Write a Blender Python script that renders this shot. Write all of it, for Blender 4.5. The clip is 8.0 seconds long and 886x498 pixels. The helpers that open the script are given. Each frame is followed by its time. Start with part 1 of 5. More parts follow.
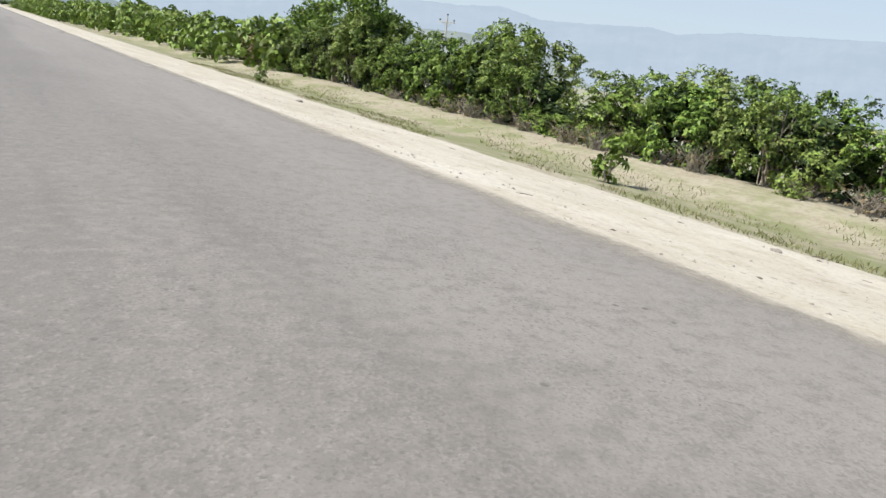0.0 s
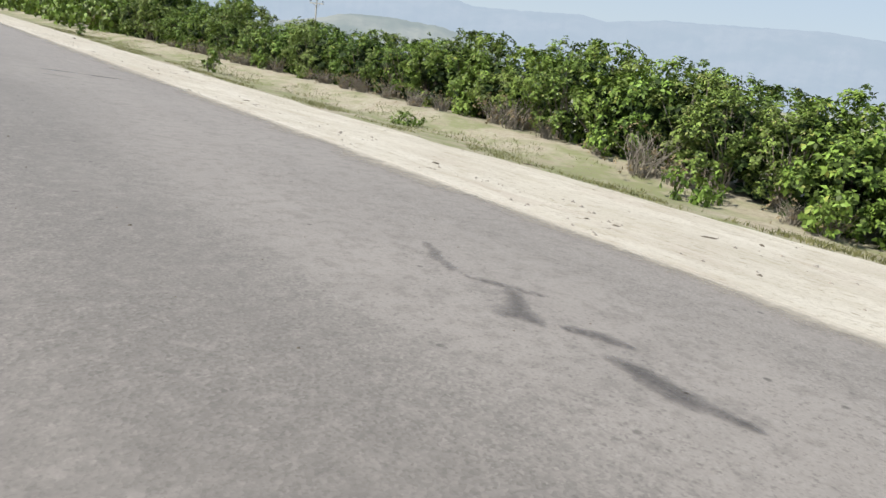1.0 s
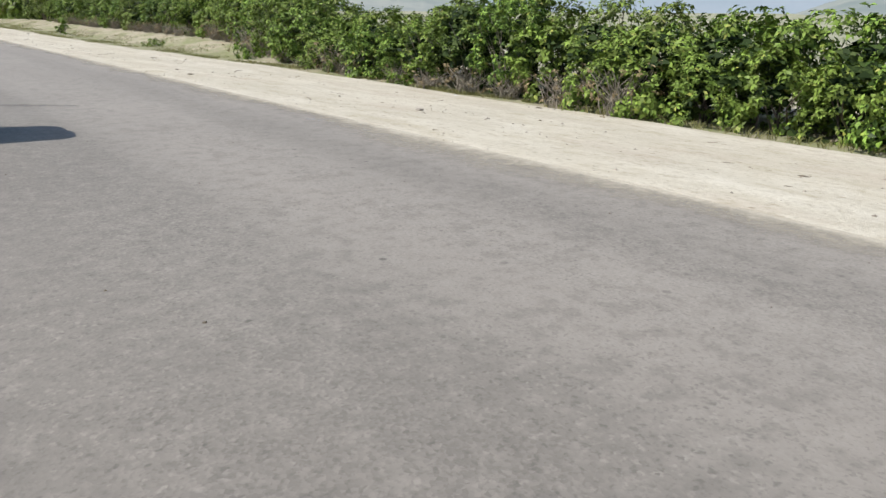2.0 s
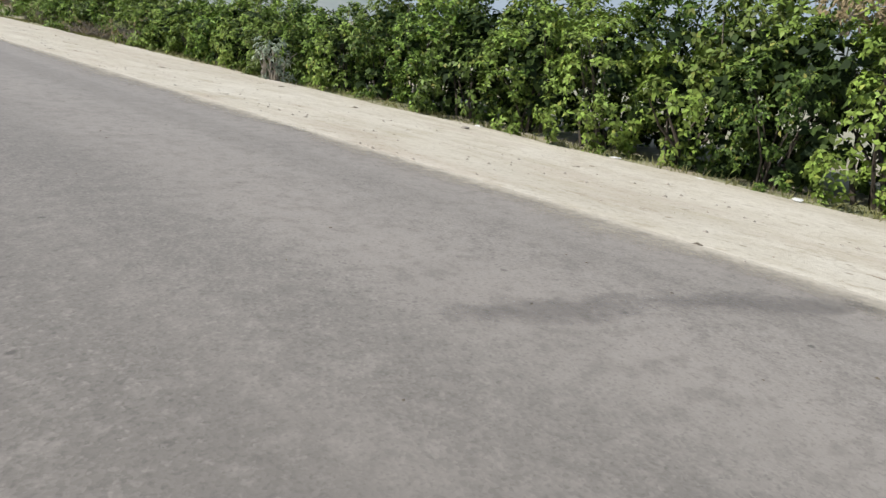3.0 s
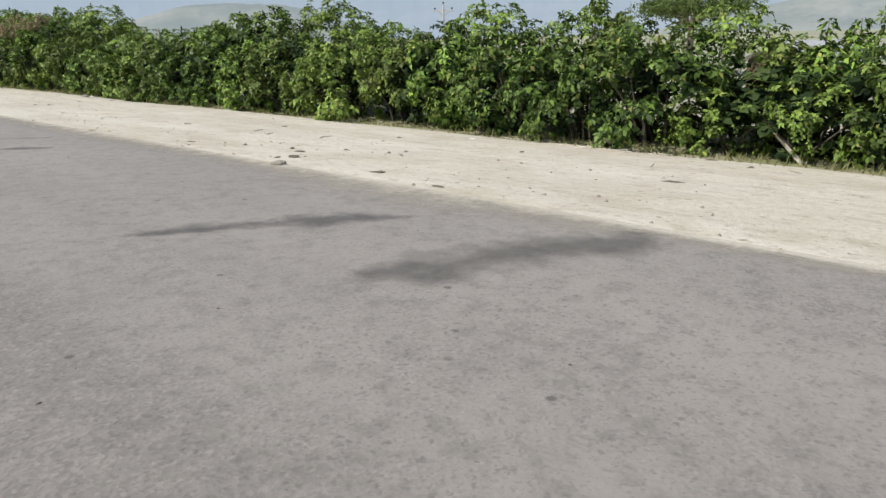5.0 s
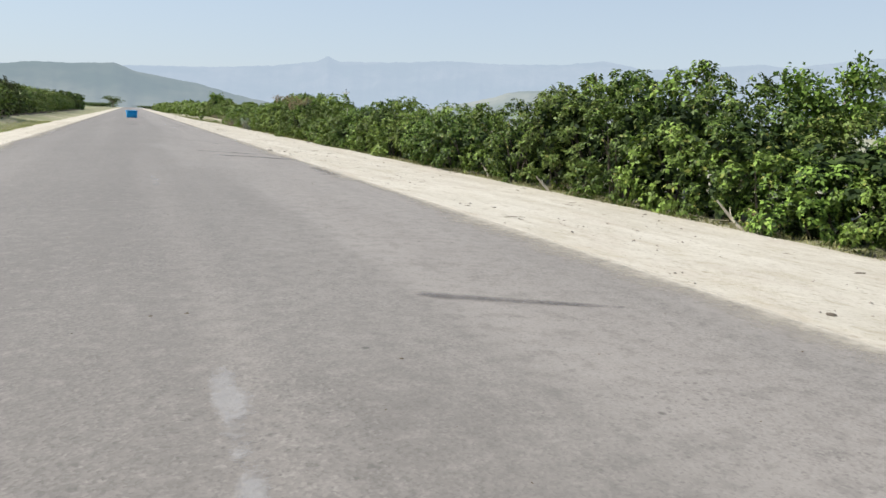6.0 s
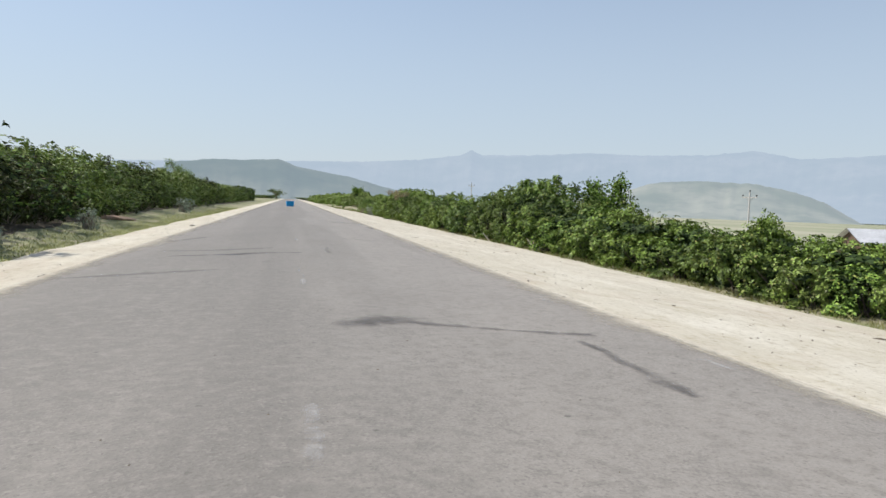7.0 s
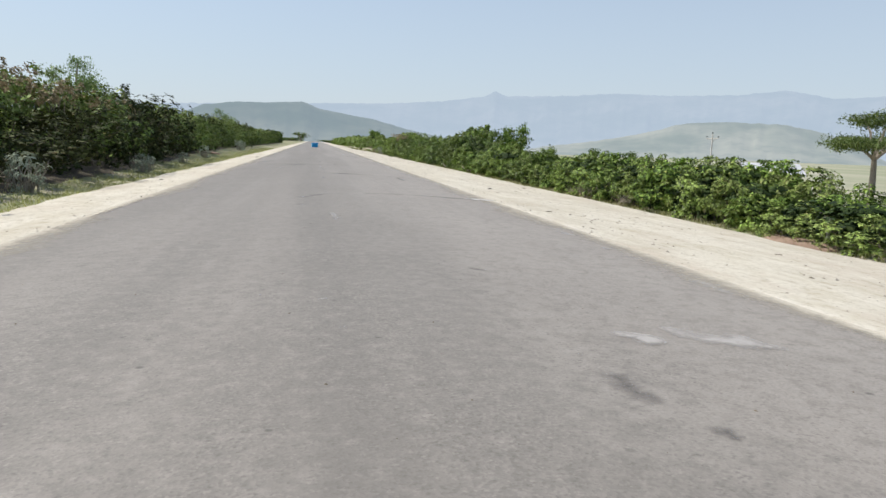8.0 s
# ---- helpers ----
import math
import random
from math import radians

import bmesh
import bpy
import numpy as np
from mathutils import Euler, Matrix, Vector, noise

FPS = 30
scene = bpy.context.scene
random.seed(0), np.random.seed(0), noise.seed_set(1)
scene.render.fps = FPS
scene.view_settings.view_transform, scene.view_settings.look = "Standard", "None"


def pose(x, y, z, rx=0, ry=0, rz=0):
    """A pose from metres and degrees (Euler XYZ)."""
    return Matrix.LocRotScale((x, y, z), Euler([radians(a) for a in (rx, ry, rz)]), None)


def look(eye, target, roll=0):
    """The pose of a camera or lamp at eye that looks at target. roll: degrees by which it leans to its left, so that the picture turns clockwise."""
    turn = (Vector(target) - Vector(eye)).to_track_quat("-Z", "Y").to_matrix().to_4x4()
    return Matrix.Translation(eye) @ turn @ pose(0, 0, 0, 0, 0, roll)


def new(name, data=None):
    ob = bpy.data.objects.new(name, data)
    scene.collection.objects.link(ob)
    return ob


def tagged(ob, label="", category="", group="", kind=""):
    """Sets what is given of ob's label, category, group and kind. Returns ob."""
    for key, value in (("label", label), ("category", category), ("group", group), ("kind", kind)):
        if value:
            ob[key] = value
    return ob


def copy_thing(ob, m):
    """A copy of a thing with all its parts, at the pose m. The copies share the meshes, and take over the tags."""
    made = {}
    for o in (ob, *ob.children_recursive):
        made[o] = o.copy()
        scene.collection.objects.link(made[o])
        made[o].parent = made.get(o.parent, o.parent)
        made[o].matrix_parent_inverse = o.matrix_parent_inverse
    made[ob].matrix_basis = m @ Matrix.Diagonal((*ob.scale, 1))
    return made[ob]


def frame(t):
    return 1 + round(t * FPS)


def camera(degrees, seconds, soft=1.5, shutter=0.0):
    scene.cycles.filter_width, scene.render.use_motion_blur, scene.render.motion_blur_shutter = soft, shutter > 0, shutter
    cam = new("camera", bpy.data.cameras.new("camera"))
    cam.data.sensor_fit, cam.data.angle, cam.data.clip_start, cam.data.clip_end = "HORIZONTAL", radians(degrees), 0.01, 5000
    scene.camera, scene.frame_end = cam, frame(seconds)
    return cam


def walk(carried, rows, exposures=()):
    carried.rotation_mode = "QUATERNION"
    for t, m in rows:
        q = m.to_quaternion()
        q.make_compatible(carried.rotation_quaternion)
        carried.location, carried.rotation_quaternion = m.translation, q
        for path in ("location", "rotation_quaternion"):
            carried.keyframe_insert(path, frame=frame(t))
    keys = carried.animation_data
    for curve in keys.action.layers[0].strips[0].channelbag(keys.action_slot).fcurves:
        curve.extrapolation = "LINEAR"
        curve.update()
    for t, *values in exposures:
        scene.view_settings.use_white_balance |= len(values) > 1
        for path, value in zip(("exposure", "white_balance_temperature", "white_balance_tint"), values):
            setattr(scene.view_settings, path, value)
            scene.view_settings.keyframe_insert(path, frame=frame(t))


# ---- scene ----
cam = camera(64.0, 8.0, soft=1.5)
PATH = [
    (0, pose(-0.901, 129.517, 1.096, 75.24, 0, -34.65) @ pose(0, 0, 0, 0, 0, 7.93)),
    (0.2, pose(-0.935, 126.258, 1.058, 75.25, 0, -35.92) @ pose(0, 0, 0, 0, 0, 8.26)),
    (0.5, pose(-0.943, 121.252, 1.070, 75.26, 0, -36.73) @ pose(0, 0, 0, 0, 0, 7.91)),
    (0.8, pose(-0.907, 116.376, 1.064, 75.64, 0, -39.31) @ pose(0, 0, 0, 0, 0, 8.23)),
    (1, pose(-0.816, 113.273, 1.059, 74.90, 0, -39.77) @ pose(0, 0, 0, 0, 0, 8.12)),
    (1.2, pose(-0.759, 110.110, 1.084, 73.10, 0, -38.74) @ pose(0, 0, 0, 0, 0, 6.68)),
    (1.5, pose(-0.744, 105.104, 1.116, 71.12, 0, -37.78) @ pose(0, 0, 0, 0, 0, 3.88)),
    (1.7, pose(-0.637, 102.316, 1.070, 70.71, 0, -38.08) @ pose(0, 0, 0, 0, 0, 1.60)),
    (2.8, pose(-0.812, 85.947, 1.098, 71.95, 0, -46.52) @ pose(0, 0, 0, 0, 0, 4.30)),
    (3, pose(-0.826, 82.717, 1.071, 72.34, 0, -47.34) @ pose(0, 0, 0, 0, 0, 6.13)),
    (3.2, pose(-0.811, 79.614, 1.099, 72.69, 0, -47.85) @ pose(0, 0, 0, 0, 0, 5.58)),
    (3.3, pose(-0.791, 78.000, 1.085, 73.13, 0, -47.83) @ pose(0, 0, 0, 0, 0, 6.56)),
    (3.5, pose(-0.722, 74.697, 1.074, 73.46, 0, -47.63) @ pose(0, 0, 0, 0, 0, 5.47)),
    (3.7, pose(-0.678, 71.665, 1.091, 73.28, 0, -47.49) @ pose(0, 0, 0, 0, 0, 4.32)),
    (3.8, pose(-0.662, 70.175, 1.081, 73.72, 0, -47.32) @ pose(0, 0, 0, 0, 0, 4.05)),
    (4, pose(-0.637, 67.229, 1.072, 73.82, 0, -47.09) @ pose(0, 0, 0, 0, 0, 3.77)),
    (4.2, pose(-0.626, 64.267, 1.099, 74.01, 0, -45.13) @ pose(0, 0, 0, 0, 0, -0.47)),
    (4.3, pose(-0.620, 62.783, 1.103, 73.93, 0, -47.95) @ pose(0, 0, 0, 0, 0, 0.47)),
    (4.5, pose(-0.605, 60.021, 1.101, 73.70, 0, -48.22) @ pose(0, 0, 0, 0, 0, -1.64)),
    (4.7, pose(-0.578, 57.083, 1.079, 73.45, 0, -49.61) @ pose(0, 0, 0, 0, 0, -1.86)),
    (4.8, pose(-0.542, 55.571, 1.069, 73.43, 0, -49.44) @ pose(0, 0, 0, 0, 0, -1.66)),
    (5, pose(-0.445, 52.512, 1.057, 72.84, 0, -48.05) @ pose(0, 0, 0, 0, 0, -1.25)),
    (5.1, pose(-0.393, 51.081, 1.040, 72.85, 0, -46.05) @ pose(0, 0, 0, 0, 0, -1.23)),
    (5.2, pose(-0.343, 49.580, 1.044, 74.41, 0, -43.38) @ pose(0, 0, 0, 0, 0, -0.08)),
    (6.3, pose(-0.187, 32.510, 1.047, 79.11, 0, -17.49) @ pose(0, 0, 0, 0, 0, 0.63)),
    (6.5, pose(-0.132, 29.291, 1.060, 79.42, 0, -13.92) @ pose(0, 0, 0, 0, 0, 0.61)),
    (6.8, pose(-0.095, 24.215, 1.083, 84.24, 0, -11.45) @ pose(0, 0, 0, 0, 0, 1.75)),
    (7, pose(-0.120, 20.986, 1.091, 86.20, 0, -12.26) @ pose(0, 0, 0, 0, 0, 1.86)),
    (7.2, pose(-0.110, 17.584, 1.080, 83.60, 0, -11.71) @ pose(0, 0, 0, 0, 0, 1.82)),
    (7.4, pose(-0.095, 14.183, 1.083, 82.34, 0, -11.03) @ pose(0, 0, 0, 0, 0, 1.84)),
    (7.5, pose(-0.090, 12.482, 1.085, 82.44, 0, -10.73) @ pose(0, 0, 0, 0, 0, 1.84)),
    (8, pose(-0.265, 3.866, 1.062, 81.53, 0, -10.46) @ pose(0, 0, 0, 0, 0, 1.71)),
]
walk(cam, PATH, [(0, 0.31), (1.0, 0.21), (1.7, 0.15), (2.8, 0.04), (3.5, 0.0), (5.2, 0.0), (6.3, 0.26), (6.6, 0.25), (7.0, 0.14), (7.4, 0.19), (8.0, 0.17)])

# ---- sky, sun, exposure ----
SUN_FROM = Vector((-0.78, 0.46, 1.06)).normalized()
world = bpy.data.worlds.new("sky")
scene.world = world
world.use_nodes = True
wt = world.node_tree
sky = wt.nodes.new("ShaderNodeTexSky")
sky.sky_type = 'NISHITA'
sky.sun_disc = False
sky.sun_elevation = math.asin(SUN_FROM.z)
sky.sun_rotation = math.atan2(SUN_FROM.x, SUN_FROM.y)
sky.altitude = 0
sky.air_density = 1.0
sky.dust_density = 0.6
sky.ozone_density = 2.5
haze = wt.nodes.new("ShaderNodeMix")
haze.data_type = 'RGBA'
up = wt.nodes.new("ShaderNodeSeparateXYZ")
wt.links.new(wt.nodes.new("ShaderNodeTexCoord").outputs["Generated"], up.inputs[0])
thin = wt.nodes.new("ShaderNodeMapRange")
thin.interpolation_type = 'SMOOTHSTEP'
for slot, val in ((1, 0.0), (2, 0.55), (3, 0.80), (4, 0.20)):
    thin.inputs[slot].default_value = val
wt.links.new(up.outputs[2], thin.inputs[0])
wt.links.new(thin.outputs[0], haze.inputs[0])
haze.inputs[7].default_value = (4.0, 4.6, 5.3, 1)
wt.links.new(sky.outputs[0], haze.inputs[6])
wt.links.new(haze.outputs[2], wt.nodes["Background"].inputs[0])
wt.nodes["Background"].inputs[1].default_value = 0.125
sun = new("sun", bpy.data.lights.new("sun", 'SUN'))
sun.data.energy = 5.0
sun.data.angle = radians(0.55)
sun.data.color = (1.0, 0.955, 0.89)
sun.matrix_world = look(SUN_FROM * 50, (0, 0, 0))


# ---- materials ----
class Nodes:
    """A short way to write node materials."""

    def __init__(self, name):
        self.m = bpy.data.materials.new(name)
        self.m.use_nodes = True
        self.t = self.m.node_tree
        self.bsdf = self.t.nodes["Principled BSDF"]
        self.out = self.t.nodes["Material Output"]

    def n(self, kind, **kw):
        node = self.t.nodes.new(kind)
        for k, v in kw.items():
            if k.startswith("i_"):
                node.inputs[k[2:].replace("_", " ")].default_value = v
            elif k == "op":
                node.operation = v
            elif k == "blend":
                node.blend_type = v
            elif k == "feature":
                node.feature = v
        return node

    def link(self, a, b):
        self.t.links.new(a, b)

    def coords(self):
        if not hasattr(self, "_c"):
            self._c = self.n("ShaderNodeTexCoord").outputs["Object"]
        return self._c

    def noise(self, scale, detail=4.0, rough=0.6, stretch=None):
        n = self.n("ShaderNodeTexNoise", i_Scale=scale, i_Detail=detail, i_Roughness=rough)
        if stretch:
            mp = self.n("ShaderNodeMapping", i_Scale=stretch)
            self.link(self.coords(), mp.inputs["Vector"])
            self.link(mp.outputs[0], n.inputs["Vector"])
        else:
            self.link(self.coords(), n.inputs["Vector"])
        return n.outputs["Fac"]

    def ramp(self, fac, stops):
        r = self.n("ShaderNodeValToRGB")
        el = r.color_ramp.elements
        while len(el) < len(stops):
            el.new(0.5)
        for e, (p, c) in zip(el, stops):
            e.position = p
            e.color = (c, c, c, 1) if isinstance(c, (int, float)) else (*c, 1)
        self.link(fac, r.inputs[0])
        return r.outputs[0]

    def mix(self, fac, a, b, blend="MIX"):
        x = self.n("ShaderNodeMix")
        x.data_type = 'RGBA'
        x.blend_type = blend
        for val, slot in ((fac, 0), (a, 6), (b, 7)):
            if isinstance(val, (int, float)):
                x.inputs[slot].default_value = val
            elif isinstance(val, tuple):
                x.inputs[slot].default_value = (*val, 1)
            else:
                self.link(val, x.inputs[slot])
        return x.outputs[2]

    def math(self, op, a, b=0.0):
        x = self.n("ShaderNodeMath", op=op)
        for i, val in enumerate((a, b)):
            if isinstance(val, (int, float)):
                x.inputs[i].default_value = val
            else:
                self.link(val, x.inputs[i])
        return x.outputs[0]

    def bump(self, height, strength=0.5, distance=0.02):
        b = self.n("ShaderNodeBump", i_Strength=strength, i_Distance=distance)
        self.link(height, b.inputs["Height"])
        self.link(b.outputs[0], self.bsdf.inputs["Normal"])

    def colour(self, c):
        if isinstance(c, tuple):
            self.bsdf.inputs["Base Color"].default_value = (*c, 1)
        else:
            self.link(c, self.bsdf.inputs["Base Color"])

    def set(self, rough=0.8, spec=0.3, metal=0.0):
        self.bsdf.inputs["Roughness"].default_value = rough
        self.bsdf.inputs["Specular IOR Level"].default_value = spec
        self.bsdf.inputs["Metallic"].default_value = metal
        return self.m


def asphalt_material():
    k = Nodes("old_asphalt")
    grain = k.noise(60, 2, 0.55)
    chips = k.n("ShaderNodeTexVoronoi", i_Scale=72.0)
    k.link(k.coords(), chips.inputs["Vector"])
    bits = k.n("ShaderNodeTexVoronoi", i_Scale=14.0)
    k.link(k.coords(), bits.inputs["Vector"])
    blotch = k.noise(0.42, 5, 0.6)
    tracks = k.noise(1.0, 3, 0.5, (1.0, 0.035, 1.0))
    worn = k.noise(0.8, 4, 0.6, (1.3, 0.22, 1.0))
    smear = k.noise(2.6, 4, 0.65, (0.45, 1.0, 1.0))
    sx = k.n("ShaderNodeSeparateXYZ")
    k.link(k.coords(), sx.inputs[0])
    lane = k.math("ADD", k.math("MULTIPLY", sx.outputs[0], 0.12), k.math("ADD", 0.5, k.math("MULTIPLY", k.math("SUBTRACT", k.noise(0.5, 3, 0.5, (1.0, 0.1, 1.0)), 0.5), 0.5)))
    base = k.mix(k.ramp(blotch, [(0.34, 0.0), (0.66, 1.0)]), (0.210, 0.191, 0.167), (0.265, 0.242, 0.212))
    base = k.mix(k.ramp(lane, [(0.02, 0.48), (0.26, 0.52), (0.45, 0.64), (0.64, 0.0)]), base, (0.141, 0.129, 0.113))
    base = k.mix(k.ramp(lane, [(0.58, 0.0), (0.70, 0.65), (0.92, 0.55)]), base, (0.308, 0.279, 0.246))
    base = k.mix(k.ramp(tracks, [(0.48, 0.0), (0.66, 0.5)]), base, (0.271, 0.244, 0.214))
    base = k.mix(k.ramp(tracks, [(0.30, 0.4), (0.43, 0.0)]), base, (0.157, 0.144, 0.126))
    base = k.mix(k.ramp(smear, [(0.32, 0.2), (0.46, 0.0)]), base, (0.129, 0.119, 0.104))
    dapple = k.noise(9.0, 3, 0.6)
    base = k.mix(k.ramp(dapple, [(0.36, 0.40), (0.50, 0.0)]), base, (0.141, 0.129, 0.113))
    base = k.mix(k.ramp(dapple, [(0.54, 0.0), (0.68, 0.35)]), base, (0.303, 0.276, 0.243))
    bare = k.ramp(worn, [(0.40, 0.10), (0.62, 0.36)])
    stone = k.mix(k.ramp(chips.outputs["Color"], [(0.1, 0.0), (0.95, 1.0)]), (0.106, 0.097, 0.085), (0.313, 0.286, 0.251))
    base = k.mix(bare, base, stone)
    base = k.mix(k.math("MULTIPLY", k.ramp(bits.outputs["Color"], [(0.06, 0.75), (0.12, 0.0)]), k.ramp(bits.outputs["Distance"], [(0.18, 1.0), (0.34, 0.0)])), base, (0.076, 0.070, 0.061))
    pits = k.n("ShaderNodeTexVoronoi", i_Scale=33.0)
    k.link(k.coords(), pits.inputs["Vector"])
    warp = k.n("ShaderNodeMix")
    warp.data_type = 'RGBA'
    warp.blend_type = 'LINEAR_LIGHT'
    warp.inputs[0].default_value = 0.025
    rag = k.n("ShaderNodeTexNoise", i_Scale=40.0, i_Detail=2.0)
    k.link(k.coords(), rag.inputs["Vector"])
    k.link(k.coords(), warp.inputs[6])
    k.link(rag.outputs["Color"], warp.inputs[7])
    k.link(warp.outputs[2], pits.inputs["Vector"])
    core = k.ramp(pits.outputs["Distance"], [(0.20, 1.0), (0.45, 0.0)])
    show = k.ramp(k.noise(1.1, 4, 0.6, (1.0, 0.4, 1.0)), [(0.36, 0.25), (0.60, 1.0)])
    base = k.mix(k.math("MULTIPLY", k.math("MULTIPLY", k.ramp(pits.outputs["Color"], [(0.36, 0.46), (0.44, 0.0)]), core), show), base, (0.089, 0.082, 0.072))
    base = k.mix(k.math("MULTIPLY", k.math("MULTIPLY", k.ramp(pits.outputs["Color"], [(0.58, 0.0), (0.66, 0.34)]), core), show), base, (0.343, 0.316, 0.277))
    base = k.mix(k.ramp(grain, [(0.32, 0.28), (0.44, 0.0)]), base, (0.086, 0.079, 0.069))
    k.colour(base)
    k.bump(k.math("ADD", chips.outputs["Distance"], k.math("MULTIPLY", grain, 0.6)), 0.12, 0.008)
    return k.set(0.70, 0.32)


def sand_material():
    k = Nodes("pale_sandy_gravel")
    big = k.noise(0.4, 5, 0.6)
    mid = k.noise(2.4, 5, 0.65, (1.0, 0.6, 1.0))
    tyre = k.noise(1.0, 4, 0.6, (1.5, 0.10, 1.0))
    fine = k.noise(20, 4, 0.75)
    specks = k.n("ShaderNodeTexVoronoi", i_Scale=11.0)
    k.link(k.coords(), specks.inputs["Vector"])
    c = k.mix(k.ramp(big, [(0.3, 0.0), (0.7, 1.0)]), (0.460, 0.421, 0.337), (0.565, 0.524, 0.432))
    c = k.mix(k.ramp(tyre, [(0.42, 0.0), (0.66, 0.45)]), c, (0.642, 0.605, 0.519))
    c = k.mix(k.ramp(tyre, [(0.28, 0.3), (0.44, 0.0)]), c, (0.465, 0.415, 0.326))
    c = k.mix(k.ramp(mid, [(0.34, 0.55), (0.50, 0.0)]), c, (0.412, 0.362, 0.265))
    dirt = k.noise(0.9, 5, 0.7, (1.0, 0.45, 1.0))
    c = k.mix(k.ramp(dirt, [(0.52, 0.0), (0.66, 0.55)]), c, (0.428, 0.362, 0.287))
    c = k.mix(k.ramp(dirt, [(0.30, 0.45), (0.44, 0.0)]), c, (0.663, 0.626, 0.540))
    fleck = k.noise(7.0, 4, 0.7, (1.0, 0.5, 1.0))
    c = k.mix(k.ramp(fleck, [(0.34, 0.6), (0.45, 0.0)]), c, (0.353, 0.305, 0.230))
    c = k.mix(k.ramp(fine, [(0.34, 0.55), (0.47, 0.0)]), c, (0.278, 0.235, 0.171))
    c = k.mix(k.math("MULTIPLY", k.ramp(specks.outputs["Color"], [(0.10, 0.7), (0.16, 0.0)]), k.ramp(specks.outputs["Distance"], [(0.2, 1.0), (0.4, 0.0)])), c, (0.214, 0.177, 0.123))
    c = k.mix(k.ramp(fine, [(0.60, 0.0), (0.72, 0.4)]), c, (0.760, 0.717, 0.610))
    k.colour(c)
    k.bump(k.math("ADD", k.math("MULTIPLY", mid, 1.5), fine), 0.5, 0.02)
    return k.set(0.95, 0.12)


def ground_material():
    k = Nodes("dry_grassland")
    sx = k.n("ShaderNodeSeparateXYZ")
    k.link(k.coords(), sx.inputs[0])
    patch = k.noise(0.28, 6, 0.62)
    fine = k.noise(9.0, 4, 0.7)
    field = k.noise(0.012, 4, 0.55, (1.0, 0.35, 1.0))
    mid = k.noise(1.7, 5, 0.65, (1.0, 0.55, 1.0))
    strip = k.ramp(k.math("DIVIDE", sx.outputs[0], 16.0), [(0.40, 0.30), (0.50, 0.62), (0.59, 0.55), (0.66, 0.38), (0.74, 0.12), (0.80, 0.10), (0.95, 0.5)])
    strip = k.math("ADD", strip, k.math("MULTIPLY", k.math("LESS_THAN", sx.outputs[0], -4.0), 0.4))
    green = k.math("ADD", strip, k.math("MULTIPLY", k.math("SUBTRACT", k.math("ADD", patch, mid), 1.0), 2.2))
    near = k.mix(k.ramp(green, [(0.20, 0.0), (0.75, 1.0)]), (0.400, 0.362, 0.275), (0.225, 0.240, 0.120))
    near = k.mix(k.ramp(mid, [(0.34, 0.6), (0.50, 0.0)]), near, (0.285, 0.248, 0.170))
    near = k.mix(k.ramp(fine, [(0.36, 0.6), (0.52, 0.0)]), near, (0.24, 0.20, 0.145))
    # field colours greyed to paint in the haze over the plain
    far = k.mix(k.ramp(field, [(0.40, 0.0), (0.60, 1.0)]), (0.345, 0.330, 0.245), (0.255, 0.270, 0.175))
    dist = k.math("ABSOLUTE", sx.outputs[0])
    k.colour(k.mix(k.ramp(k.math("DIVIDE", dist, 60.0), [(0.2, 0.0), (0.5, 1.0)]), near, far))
    k.bump(k.math("ADD", patch, k.math("MULTIPLY", fine, 0.5)), 0.5, 0.06)
    return k.set(0.95, 0.1)


def leaf_material(name, dark, light, old, sheer=0.14, gloss=0.5):
    k = Nodes(name)
    geo = k.n("ShaderNodeNewGeometry")
    info = k.n("ShaderNodeObjectInfo")
    isl = geo.outputs["Random Per Island"]
    c = k.mix(k.ramp(isl, [(0.18, 0.0), (0.88, 1.0)]), dark, tuple(1.15 * x for x in light))
    c = k.mix(k.ramp(isl, [(0.93, 0.0), (0.99, 0.8)]), c, old)
    c = k.mix(k.math("MULTIPLY", info.outputs["Random"], 0.35), c, tuple(0.5 * (a + b) for a, b in zip(light, old)))
    lumps = k.noise(1.6, 3, 0.6)
    c = k.mix(k.ramp(lumps, [(0.35, 0.4), (0.55, 0.0)]), c, dark)
    k.colour(c)
    m = k.set(gloss, 0.15)
    tr = k.n("ShaderNodeBsdfTranslucent")
    k.link(k.mix(0.5, c, light), tr.inputs["Color"])
    mx = k.n("ShaderNodeMixShader")
    mx.inputs[0].default_value = sheer
    k.link(k.bsdf.outputs[0], mx.inputs[1])
    k.link(tr.outputs[0], mx.inputs[2])
    k.link(mx.outputs[0], k.out.inputs["Surface"])
    return m


def plain_material(name, a, b, scale=6.0, rough=0.85, spec=0.25, metal=0.0, bump=0.3, dist=0.01, stretch=None):
    k = Nodes(name)
    n1 = k.noise(scale, 5, 0.65, stretch)
    n2 = k.noise(scale * 7, 3, 0.6, stretch)
    c = k.mix(k.ramp(n1, [(0.32, 0.0), (0.68, 1.0)]), a, b)
    c = k.mix(k.ramp(n2, [(0.35, 0.35), (0.55, 0.0)]), c, tuple(x * 0.6 for x in a))
    k.colour(c)
    k.bump(k.math("ADD", n1, k.math("MULTIPLY", n2, 0.4)), bump, dist)
    return k.set(rough, spec, metal)


